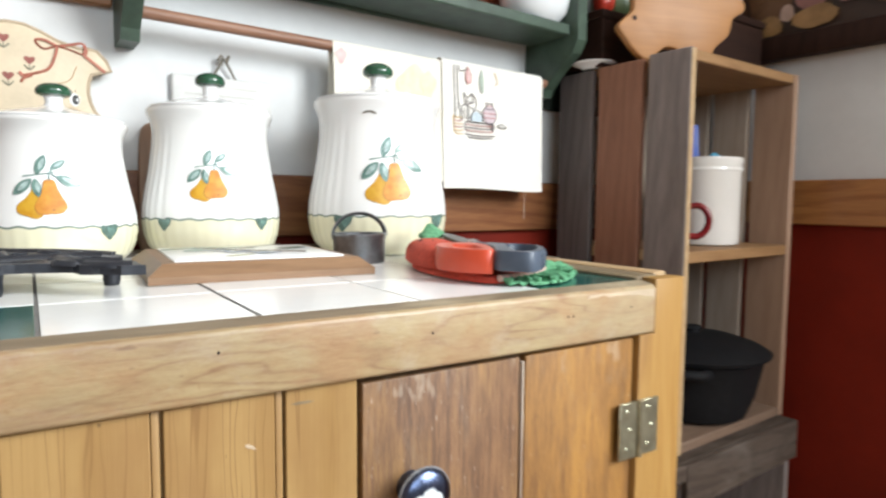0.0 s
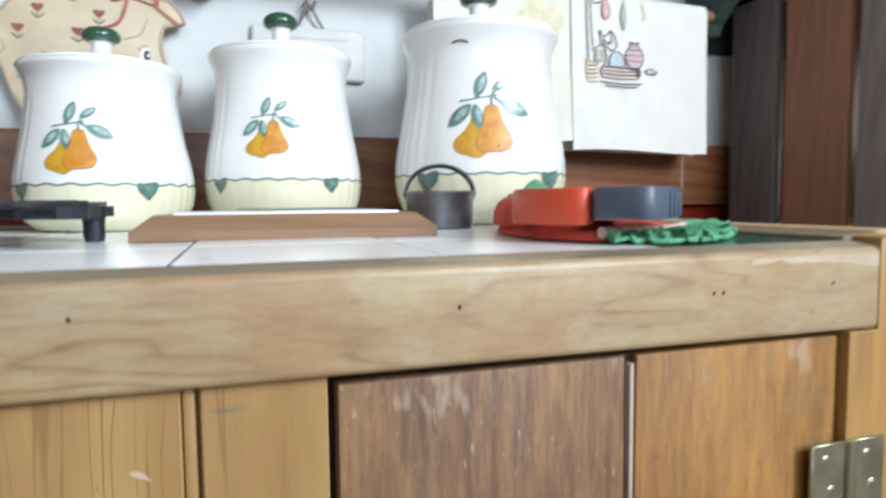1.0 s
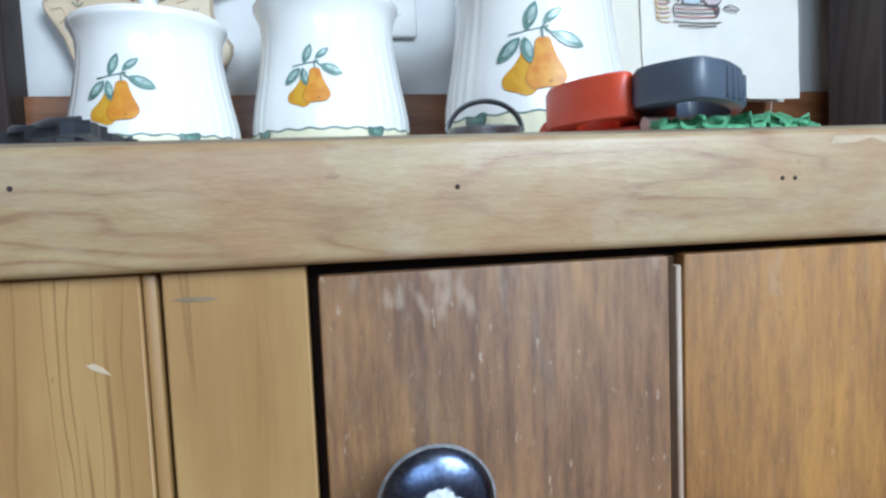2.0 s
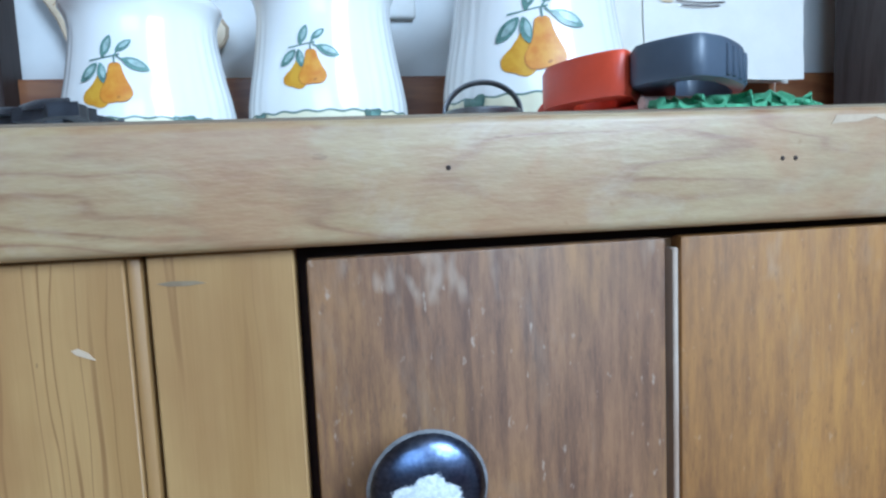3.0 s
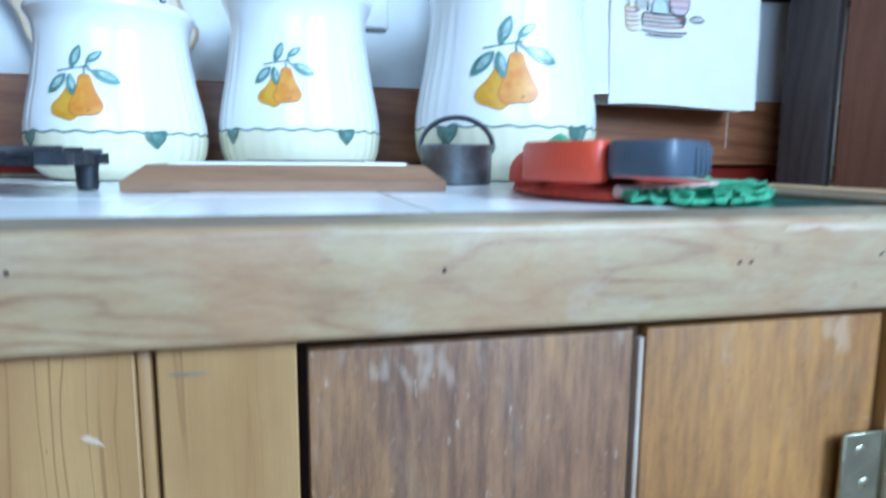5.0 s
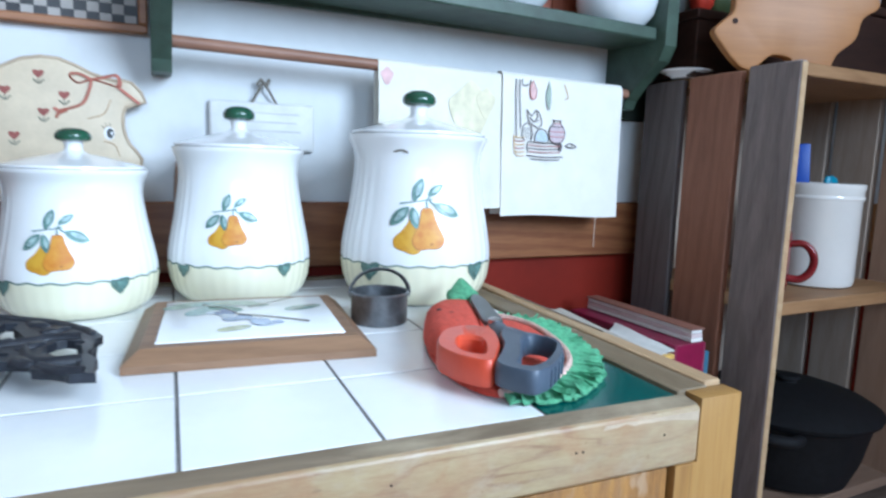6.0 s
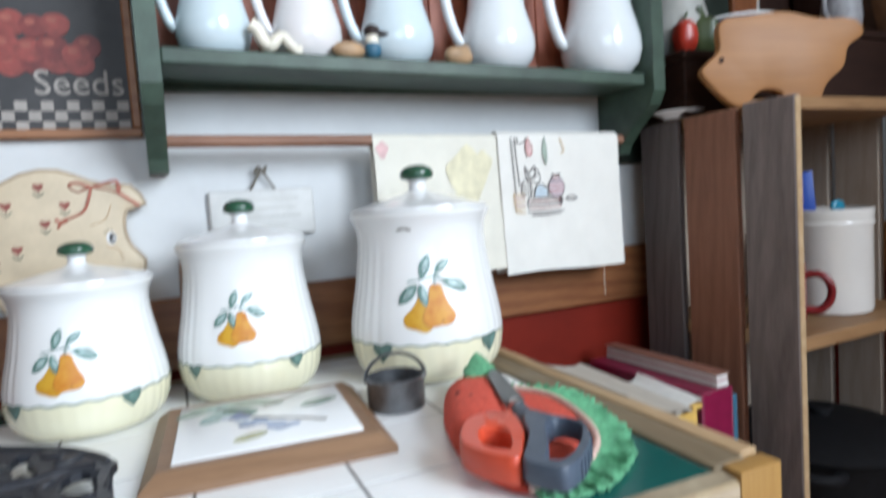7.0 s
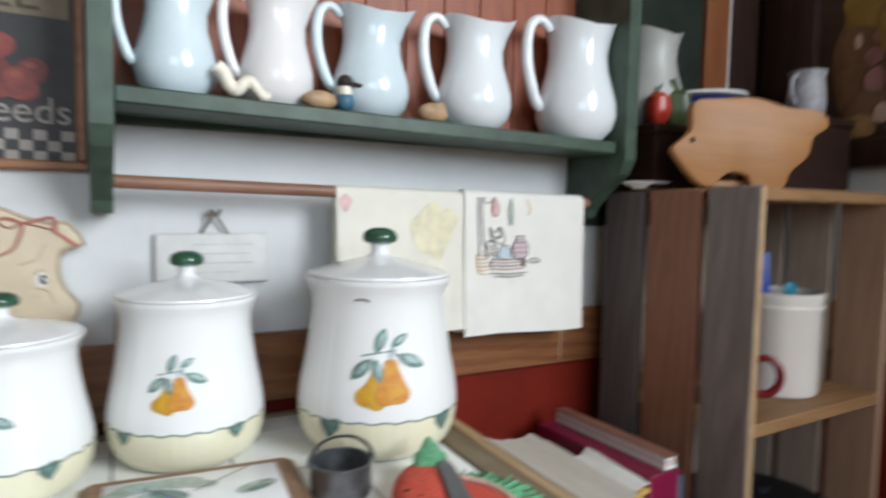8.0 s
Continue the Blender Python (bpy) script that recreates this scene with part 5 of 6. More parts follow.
# ---- towels over the rod ----


def towel(name, x0, x1, z_low, lift, material, label, bow=0.004, slant=0.0, seed=0.0, back=0.1):
    """A cloth folded over the rod: back flap, bend, front flap with soft folds."""
    ry, rz, r = 0.478, 1.1635, 0.0082 + lift
    nx, rows = 40, []
    for s in range(7):
        rows.append((ry + r, rz - back * (1 - s / 6)))
    for s in range(1, 8):
        a = math.pi * s / 8
        rows.append((ry + r * math.cos(a), rz + r * math.sin(a)))
    for s in range(25):
        rows.append((ry - r, rz - (rz - z_low) * s / 24))
    v, f = [], []
    for j, (y, z) in enumerate(rows):
        down = max(0.0, (rz - z) / (rz - z_low)) if j > 13 else 0.0
        for i in range(nx + 1):
            u = i / nx
            x = x0 + (x1 - x0) * u + slant * down * (u - 0.2)
            w = bow * down * math.sin(9 * u + seed) + 0.0022 * down * noise.noise((u * 7, down * 4, seed))
            v.append((x + 0.0008 * noise.noise((u * 3, down * 9, seed + 4)), y - abs(w) - 0.006 * down, z + (rod_z(x) - rz) * (1 - down) + down * 0.0022 * math.sin(5 * u + seed)))
    for j in range(len(rows) - 1):
        f += [(j * (nx + 1) + i, j * (nx + 1) + i + 1, (j + 1) * (nx + 1) + i + 1, (j + 1) * (nx + 1) + i) for i in range(nx)]
    bm = shape(v, f)
    bmesh.ops.solidify(bm, geom=list(bm.faces), thickness=-0.0013)
    t = thing(name, Matrix(), label, "towel", "towels on the rod")
    part("cloth", bm, material, t)
    return t


tow1 = towel("dish_towel", 0.060, 0.268, 0.982, 0.0035, TOWEL, "white cotton dish towel with an embroidered still life", 0.002, -0.004, 0.4, 0.187)
tow2 = towel("dish_towel", -0.118, 0.066, 0.993, 0.0, TOWEL_YELLOW, "cream cotton dish towel with faded yellow fruit print", 0.002, 0.0, 2.0)


def on_towel(u0, z, far=0.0):
    down = (1.1635 - z) / 0.1815
    return (u0, 0.478 - 0.011 - 0.0075 * down - 0.0035 - far, z)


def print_on(t, cx, cz, w, h, mat, y):
    out = [(cx + w * math.cos(a) * (1 + 0.18 * math.sin(3 * a)), cz + h * math.sin(a) * (1 + 0.15 * math.cos(4 * a))) for a in [2 * math.pi * i / 24 for i in range(24)]]
    part("print", slab(out, 0.0004), mat, t, at=pose(0, y, 0))


# embroidered still life: u to the side, w up, in millimetres from the vase's middle


def sewn_at(u, w):
    """The lower group sits a little lower and wider than the strip along the top."""
    return 0.1495 + u * 0.00109, 1.1065 + (w - 5 * min(1, max(0, (48 - w) / 14))) / 1000


def sewn(pts, mat=THREAD, r=0.00068):
    part("stitching", tube([on_towel(*sewn_at(u, w)) for u, w in pts], r, 6, 1, 3), mat, tow1)


def satin(pts, mat):
    """A filled patch of thread lying on the cloth."""
    ring = ring_outline(pts, 3)
    c = (sum(p[0] for p in ring) / len(ring), sum(p[1] for p in ring) / len(ring))
    v = [on_towel(*sewn_at(u, w), 0.0) for u, w in ring + [c]]
    part("stitching", shape(v, [(i, (i + 1) % len(ring), len(ring)) for i in range(len(ring))]), mat, tow1)


sewn([(-64, 66), (-63, 20), (-62, -8)])
sewn([(-59, 66), (-58, 40), (-56, 4)])
sewn([(-55, 66), (-54, 58), (-44, 60), (-42, 66)])
satin([(-39, 62), (-34, 50), (-36, 42), (-41, 44), (-43, 52)], PRINT_PINK)
sewn([(-38, 66), (-43, 54), (-41, 43), (-35, 43), (-33, 52), (-38, 64)], THREAD_RED)
satin([(-14, 62), (-11, 48), (-13, 34), (-17, 46)], PALE_LEAF)
sewn([(-14, 66), (-11, 48), (-13, 32), (-18, 46), (-14, 62)], PALE_LEAF, 0.0007)
sewn([(10, 64), (14, 54), (16, 46), (11, 44)], THREAD_GOLD, 0.0006)
# pointed bundle
for pts in (((-47, 30), (-40, 22), (-33, 30), (-27, 24)), ((-47, 30), (-45, 16), (-38, 10)), ((-27, 24), (-24, 12), (-30, 6), (-38, 10)), ((-43, 20), (-36, 14), (-29, 17)), ((-33, 30), (-31, 20), (-36, 14)),
            ((-52, 8), (-46, 12), (-40, 8)), ((-52, 8), (-54, -6), (-50, -12)), ((-40, 8), (-38, -4), (-40, -12))):
    sewn(pts)
for k in range(4):
    sewn([(-52 + 3.6 * k, 6), (-51 + 3.6 * k, -10)], THREAD, 0.0004)
# dome
satin([(-34, -12), (-32, -2), (-24, 3), (-16, -3), (-14, -12)], PRINT_BLUE)
sewn([(-35, -13), (-32, 0), (-24, 5), (-16, -1), (-13, -13)])
# vase
satin([(-7, 12), (-11, 3), (-10, -8), (-4, -14), (5, -14), (11, -8), (12, 3), (8, 12)], PRINT_LILAC)
for sx in (-1, 1):
    sewn([(sx * 5, 18), (sx * 6, 12), (sx * 12, 4), (sx * 11, -8), (sx * 5, -15)])
for w, a in ((18, 7), (14, 6), (9, 9), (2, 12), (-5, 12), (-15, 6)):
    sewn([(-a, w), (0, w - 0.8), (a, w)], THREAD if w in (18, 9, -15) else THREAD_RED)
# stacked slabs, basket, ground lines, leaf
for k, mt in enumerate((THREAD, THREAD_RED, THREAD, THREAD_RED)):
    sewn([(-44, -14 - 4.5 * k), (-20, -15 - 4.5 * k), (5, -14 - 4.5 * k)], mt)
sewn([(-44, -14), (-46, -21), (-44, -28)])
for k in range(5):
    sewn([(-65, -8 - 5 * k), (-58, -9 - 5 * k), (-50, -8 - 5 * k)], THREAD_GOLD if k % 2 == 0 else THREAD_RED, 0.0007)
sewn([(-66, -6), (-65, -22), (-62, -33), (-50, -34)], THREAD_GOLD, 0.0006)
sewn([(-46, -33), (-20, -35), (10, -34)])
sewn([(-40, -38), (-16, -39), (4, -38)])
satin([(4, -12), (9, -18), (6, -27), (2, -20)], THREAD)
sewn([(14, -17), (22, -14), (32, -19), (20, -20), (14, -17)], THREAD, 0.0007)


part("loose_thread", tube([(0.2300, 0.4635, 0.9835), (0.2295, 0.4640, 0.960), (0.2300, 0.4645, 0.934)], 0.0004, 6, 1, 3), TOWEL_YELLOW, tow1, "thin loose thread hanging from the hem")
print_on(tow2, 0.012, 1.122, 0.030, 0.038, PRINT_YELLOW, 0.4665)
print_on(tow2, 0.035, 1.137, 0.014, 0.018, PRINT_YELLOW, 0.4660)
print_on(tow2, -0.107, 1.161, 0.008, 0.010, PRINT_PINK, 0.4680)

# ---- on the wall ----
plq = thing("wall_plaque", pose(-0.251, WALL - 0.001, 1.0920), "white glazed wall plaque with faint lettering on a ribbon hook", "plaque")
part("plate", box(-0.0645, 0.0645, -0.009, 0, -0.030, 0.030, 0.004, 3), PLAQUE, plq, "white glazed plate")
for k, (bx, bw) in enumerate(((0.01, 0.034), (-0.004, 0.045), (0.006, 0.04), (0.0, 0.03))):
    part("lettering", box(bx - bw, bx + bw, -0.0094, -0.0088, 0.016 - 0.011 * k, 0.0178 - 0.011 * k), GREY_INK, plq)
part("hook", tube([(-0.014, -0.006, 0.028), (-0.004, -0.010, 0.047), (0.0, -0.010, 0.054), (0.005, -0.010, 0.047), (0.017, -0.006, 0.028)], 0.0016, 8), STEM, plq, "thin twisted wire hook")
part("bow", tube([(-0.008, -0.011, 0.050), (-0.003, -0.012, 0.057), (0.002, -0.012, 0.052), (0.007, -0.011, 0.058), (0.003, -0.012, 0.048)], 0.0018, 8), STEM, plq)

# framed seed sign
SX0, SX1, SB, ST = -0.60, -0.379, 1.189, 1.47
sg = thing("framed_sign", pose(0, WALL - 0.001, 0), "black framed seed sign with red apples and a checkered border", "sign")
part("panel", box(SX0 + 0.008, SX1 - 0.008, -0.006, 0, SB + 0.006, ST - 0.008), SIGN_BLACK, sg, "black painted panel", False)
for a, b, c, d in ((SX0, SX1, SB, SB + 0.010), (SX0, SX1, ST - 0.010, ST), (SX0, SX0 + 0.010, SB + 0.010, ST - 0.010), (SX1 - 0.010, SX1, SB + 0.010, ST - 0.010)):
    part("frame_bar", box(a, b, -0.013, 0, c, d, 0.002), FRAME_WOOD, sg)
CW_, CH_ = 0.0124, 0.0110
for i in range(16):
    for j in range(3):
        if (i + j) % 2 == 0:
            x0 = SX1 - 0.0115 - CW_ * (i + 1)
            if x0 > SX0 + 0.011:
                part("check", box(x0 + 0.0003, x0 + CW_ - 0.0003, -0.0066, -0.0058, SB + 0.0085 + CH_ * j, SB + 0.0085 + CH_ * (j + 1) - 0.0004), SIGN_WHITE, sg, "", False)
part("banner", box(SX0 + 0.011, SX1 - 0.015, -0.0070, -0.0058, 1.345, 1.396), SIGN_TAN, sg, "tan painted lettering band", False)
part("basket", tube([(-0.585, -0.0064, 1.335), (-0.560, -0.0064, 1.318), (-0.553, -0.0064, 1.295), (-0.562, -0.0064, 1.262)], 0.006, 8, 0.15), SIGN_TAN, sg, "tan painted basket rim")
rnd = random.Random(5)
heap = [(-0.560 + 0.021 * i, 1.304 + rnd.uniform(-0.006, 0.010)) for i in range(6)] + [(-0.548 + 0.022 * i, 1.283 + rnd.uniform(-0.004, 0.005)) for i in range(6)] + [(-0.500, 1.270), (-0.478, 1.272), (-0.456, 1.272), (-0.436, 1.273), (-0.426, 1.290)]
for k, (bx, bz) in enumerate(heap):
    br = rnd.uniform(0.0135, 0.0165)
    out = [(bx + br * math.cos(a) * (1 + 0.05 * math.cos(3 * a + k)), bz + br * 0.92 * math.sin(a)) for a in [2 * math.pi * i / 18 for i in range(18)]]
    part("painted_apple", slab(out, 0.0008), (BERRY, BERRY_DEEP)[k % 3 == 1], sg, at=pose(0, -0.0068 - 0.0002 * (k % 6), 0))
    shine = [(bx - br * 0.2 + br * 0.38 * math.cos(a), bz + br * 0.35 + br * 0.25 * math.sin(a)) for a in [2 * math.pi * i / 12 for i in range(12)]]
    part("painted_shine", slab(shine, 0.0003), HEART_PALE, sg, at=pose(0, -0.0069 - 0.0002 * (k % 6), 0))


def word(text, size, at, material, parent, thick=0.0004):
    cu = bpy.data.curves.new("lettering", "FONT")
    cu.body, cu.size, cu.extrude, cu.resolution_u = text, size, thick, 3
    tmp = bpy.data.objects.new("lettering", cu)
    me = bpy.data.meshes.new_from_object(tmp)
    bpy.data.objects.remove(tmp)
    me.materials.append(material)
    ob = new("lettering", me)
    ob.parent, ob.matrix_basis = parent, at
    return ob


word("APPLE", 0.041, pose(-0.556, -0.0074, 1.3515, 90) @ Matrix.Diagonal((1.26, 1, 1, 1)), SIGN_OLIVE, sg)
word("Seeds", 0.039, pose(-0.4825, -0.0072, 1.2370, 90), SIGN_WHITE, sg)

# cream pig-shaped board leaning on the wall
bd = thing("cutting_board", pose(-0.474, WALL - 0.022, 1.06, 0, 0, 0), "cream painted pig-shaped wooden board with heart flowers and a bow", "board")
bo = ring_outline([(-0.093, 0.024), (-0.088, 0.035), (-0.062, 0.068), (-0.028, 0.090), (0.006, 0.093), (0.036, 0.080), (0.058, 0.074), (0.076, 0.073), (0.090, 0.052), (0.070, 0.046), (0.066, 0.024), (0.072, 0.004), (0.084, -0.012), (0.078, -0.030), (0.056, -0.040), (0.03, -0.075), (-0.03, -0.080), (-0.062, -0.045), (-0.076, -0.006)], 4)
part("board", slab(bo, 0.014, 0.003), CREAM, bd, "cream painted board")


def heart(cx, cz):
    out = [(cx + 0.0052 * (0.95 * math.sin(a) ** 3) * 1.1, cz + 0.0052 * (0.81 * math.cos(a) - 0.31 * math.cos(2 * a) - 0.12 * math.cos(3 * a))) for a in [2 * math.pi * i / 22 for i in range(22)]]
    part("painted_heart", slab(out, 0.0005), HEART, bd, at=pose(0, -0.0006, 0))
    part("painted_stem", tube([(cx, -0.0004, cz - 0.005), (cx, -0.0004, cz - 0.011)], 0.0006, 6, 1, 1), OLIVE_STEM, bd)
    part("painted_leaf", tube([(cx - 0.005, -0.0004, cz - 0.006), (cx, -0.0004, cz - 0.0105), (cx + 0.005, -0.0004, cz - 0.006)], 0.0009, 6, 1, 3), OLIVE_STEM, bd)


for hx, hz in ((-0.013, 0.076), (-0.044, 0.057), (-0.062, 0.036), (-0.038, 0.010), (0.010, 0.055), (-0.010, 0.036), (-0.06, -0.005)):
    heart(hx, hz)
for pts in (((0.037, 0.0735), (0.024, 0.079), (0.0155, 0.0765), (0.0235, 0.0685), (0.037, 0.0735)), ((0.037, 0.0735), (0.050, 0.077), (0.0625, 0.079), (0.0620, 0.0675), (0.051, 0.070), (0.037, 0.0735)), ((0.0625, 0.079), (0.0655, 0.072), (0.0635, 0.064)),
            ((0.037, 0.0735), (0.0345, 0.062), (0.0265, 0.046), (0.0042, 0.037)), ((0.012, 0.039), (0.004, 0.035), (0.001, 0.030)), ((0.0042, 0.037), (0.000, 0.041)), ((0.064, 0.066), (0.074, 0.058), (0.084, 0.050))):
    part("painted_ribbon", tube([(x, -0.0004, z) for x, z in pts], 0.0025, 8, 0.28, 5), RIBBON, bd)
for nm, ex, ew, eh, mt, ly in (("painted_eye", 0.0520, 0.0052, 0.0072, PITCHER, 0.0006), ("painted_pupil", 0.0530, 0.0036, 0.0056, INK, 0.0009), ("painted_glint", 0.0545, 0.0012, 0.0018, PITCHER, 0.0012)):
    part(nm, slab([(ex + ew * math.cos(a), 0.0155 + eh * math.sin(a)) for a in [2 * math.pi * i / 16 for i in range(16)]], 0.0005), mt, bd, at=pose(0, -ly, 0))
for lash in (((0.0475, 0.020), (0.0450, 0.0235)), ((0.0500, 0.0225), (0.0485, 0.0265)), ((0.0530, 0.0230), (0.0530, 0.0270))):
    part("painted_lash", tube([(x, -0.0003, z) for x, z in lash], 0.0006, 6, 0.5, 1), STEM, bd)
for line in (((0.055, 0.053), (0.0475, 0.037), (0.0315, 0.0305)), ((0.046, 0.0065), (0.057, 0.003), (0.062, -0.0095)), ((-0.087, 0.022), (-0.078, 0.024), (-0.074, 0.016), (-0.080, 0.008))):
    part("painted_outline", tube([(x, -0.0003, z) for x, z in line], 0.0007, 6, 0.4, 5), TAN_CLAY, bd)
part("worn_edge", tube([(x, 0.0016, z) for x, z in bo[::2] + bo[:1]], 0.0021, 8, 1, 1), PEELED, bd, "brown worn edge of the board")

paddle = solid("wooden_paddle", slab(ring_outline([(-0.02, 0), (-0.021, 0.06), (-0.019, 0.13), (-0.014, 0.154), (0, 0.160), (0.014, 0.154), (0.019, 0.13), (0.021, 0.06), (0.02, 0)], 4), 0.012, 0.003), CRATE_PINE, pose(-0.337, WALL - 0.034, REST, -5), "brown rounded wooden paddle leaning behind the canister", "paddle")
solid("window_post", box(-0.65, -0.596, WALL - 0.05, WALL, 0.0, HIGH - 0.001, 0.003), DARK_POST, Matrix(), "dark stained wooden post on the wall", "post", "", "structure")

# ---- crates and what they hold ----
CA = 1.5
crate = thing("crate", pose(0.337, 0.228, 0, 0, 0, CA), "upright wooden crate with grey and brown slats", "crate")
CW, CD, CB, CT = 0.334, 0.258, 0.575, 1.190
part("slat", box(0.0, 0.012, 0.0, 0.073, CB, CT + 0.002, 0.0015), GREY_SLAT, crate, "weathered grey slat")
part("slat", box(0.0, 0.012, 0.085, 0.171, CB, CT - 0.002, 0.0015), BROWN_SLAT, crate, "reddish brown slat")
part("slat", box(0.0, 0.012, 0.184, CD, CB, CT - 0.004, 0.0015), DARK_SLAT, crate, "weathered dark slat")
for y in (0.0745, 0.1725):
    part("shelf_cleat", box(0.004, 0.0122, y, y + 0.0068, 0.872, 0.889), EDGE, crate, "pale end of the shelf board")
part("cut_edge", box(0.0012, 0.0108, -0.0008, -0.0001, CB + 0.001, CT), EDGE, crate, "pale sawn edge of the front slat", False)
for a, b, mat in ((0.0, 0.072, CRATE_PINE), (0.083, 0.152, CRATE_BACK), (0.163, CD, CRATE_BACK)):
    part("slat", box(CW - 0.014, CW, a, b, CB, CT, 0.0015), mat, crate, "pale brown slat")
part("top_board", box(0.0125, CW - 0.0145, 0.002, CD, CT - 0.016, CT, 0.0015), CRATE_SHELF, crate, "pale wooden top board")
part("shelf_board", box(0.0125, CW - 0.0145, 0.001, CD, 0.872, 0.890, 0.0015), CRATE_SHELF, crate, "pale wooden shelf board")
part("bottom_board", box(0.0125, CW - 0.0145, 0.002, CD, CB, CB + 0.016, 0.0015), CRATE_FLOOR, crate)
for a, b in ((0.0125, 0.085), (0.105, 0.190), (0.212, CW - 0.0145)):
    part("back_slat", box(a, b, CD - 0.012, CD - 0.0005, CB + 0.0165, 0.8715, 0.001), CRATE_BACK, crate)
    part("back_slat", box(a, b, CD - 0.012, CD - 0.0005, 0.8905, CT - 0.0165, 0.001), CRATE_BACK, crate)
low = thing("crate", pose(0.324, 0.210, 0, 0, 0, CA), "low weathered grey wooden crate under the other crate", "crate")
part("top_board", box(0, 0.345, 0.0, 0.28, 0.556, 0.5745, 0.0015), SHADED_BOARD, low)
part("front_board", box(0, 0.345, -0.0125, -0.0005, 0.505, 0.5745, 0.002), SHADED_BOARD, low, "weathered grey front board")
part("front_board", box(0, 0.345, -0.0125, -0.0005, 0.0, 0.09, 0.002), SHADED_BOARD, low)
for x in (0.0, 0.333):
    part("end_board", box(x, x + 0.012, 0, 0.28, 0.0, 0.5555, 0.0015), GREY_SLAT, low)

mug = thing("crock", pose(0.5295, 0.319, 0.890, 0, 0, 190) @ Matrix.Diagonal((1.03, 1.03, 1.03, 1)), "tall white glazed crock holding blue plastic kitchen tools", "crock")
part("body", lathe([(0, 0), (0.050, 0), (0.054, 0.003), (0.0555, 0.01), (0.0555, 0.122), (0.057, 0.125), (0.0565, 0.137), (0.058, 0.141), (0.0575, 0.147), (0.054, 0.148), (0.0525, 0.143), (0.0525, 0.012), (0, 0.012)], 56, close=False), CROCK_WHITE, mug, "white glazed crock body")
part("rim_band", lathe([(0.0556, 0.124), (0.0578, 0.1255), (0.0582, 0.128), (0.0572, 0.1305), (0.0556, 0.131)], 56, close=False), CROCK_WHITE, mug, "raised band below the rim")
cup = thing("mug", pose(0.400, 0.306, 0.890, 0, 0, -53), "maroon glazed mug standing beside the crock", "mug")
part("body", lathe([(0, 0), (0.030, 0), (0.034, 0.003), (0.036, 0.012), (0.036, 0.082), (0.0355, 0.085), (0.033, 0.084), (0.0325, 0.010), (0, 0.008)], 40, close=False), CROCK_RED, cup, "maroon glazed mug body")
part("handle", tube([(0.034, 0, 0.068), (0.050, 0, 0.069), (0.061, 0, 0.060), (0.065, 0, 0.045), (0.061, 0, 0.030), (0.050, 0, 0.020), (0.034, 0, 0.020)], 0.0048, 12, 1.2), CROCK_RED, cup, "curved maroon handle")
ut = thing("spatula", pose(0.5020, 0.321, 0.903, 0, -4, -50), "blue plastic kitchen tool standing in the crock", "utensil")
part("blade", box(-0.013, 0.013, -0.002, 0.002, 0.10, 0.196, 0.0018, 2), BLUE_TOOL, ut)
part("stick", lathe([(0, 0), (0.004, 0), (0.0045, 0.1), (0, 0.1)], 12, close=False), BLUE_TOOL, ut)
ut2 = thing("spoon", pose(0.5380, 0.312, 0.899, -4, 8, 0), "teal plastic kitchen spoon standing in the crock", "utensil")
part("bowl", moved(lathe([(0, 0), (0.012, 0.004), (0.016, 0.014), (0.012, 0.022), (0, 0.026)], 20, close=False), Matrix.Translation((0, 0, 0.134)) @ Matrix.Diagonal((1, 0.4, 0.9, 1))), CYAN_TOOL, ut2)
part("stick", lathe([(0, 0), (0.004, 0), (0.0042, 0.155), (0, 0.155)], 12, close=False), CYAN_TOOL, ut2)

oven = thing("dutch_oven", pose(0.508, 0.322, CB + 0.0165, 0, 0, 30) @ Matrix.Diagonal((1.14, 1.14, 1.1, 1)), "black cast iron pot with a lid standing in the crate", "pot")
part("body", lathe([(0, 0), (0.070, 0), (0.082, 0.006), (0.094, 0.04), (0.104, 0.092), (0.107, 0.096), (0.104, 0.1), (0.098, 0.096), (0.09, 0.04), (0.07, 0.01), (0, 0.01)], 56, close=False), OVEN_IRON, oven)
lidp = part("lid", lathe([(0.09, 0.094), (0.113, 0.1), (0.115, 0.105), (0.1, 0.114), (0.07, 0.124), (0.03, 0.13), (0, 0.131)], 56, close=False), OVEN_IRON, oven, "black iron lid")
part("knob", lathe([(0, 0.13), (0.012, 0.131), (0.011, 0.134), (0.016, 0.137), (0.014, 0.140), (0, 0.141)], 24, close=False), OVEN_IRON, lidp)
for s in (0, 180):
    part("handle", moved(tube([(0.1, -0.03, 0.088), (0.122, -0.022, 0.09), (0.13, 0, 0.091), (0.122, 0.022, 0.09), (0.1, 0.03, 0.088)], 0.0075, 10), pose(0, 0, 0, 0, 0, s)), OVEN_IRON, oven)

# ---- books between the counter and the crate ----


def book(x, y0, y1, z0, top, thick, cover, label, lean=0.0, turn=CA):
    b = thing("book", pose(x, y0, z0, 0, lean, turn), label, "book", "books beside the counter")
    h, d = top - z0, y1 - y0
    part("page_block", box(0.003, thick - 0.003, 0.004, d - 0.003, 0.003, h - 0.004), PAPER, b, "white page block", False)
    part("cover", box(0, 0.0028, 0, d, 0, h, 0.0008), cover, b)
    part("cover", box(thick - 0.0028, thick, 0, d, 0, h, 0.0008), cover, b)
    part("spine", box(0.0029, thick - 0.0029, 0.0, 0.0035, 0, h, 0.0008), cover, b)
    part("jacket", box(0.0029, thick - 0.0029, 0.0036, d, h - 0.0035, h - 0.0004, 0.0006), cover, b)
    return b


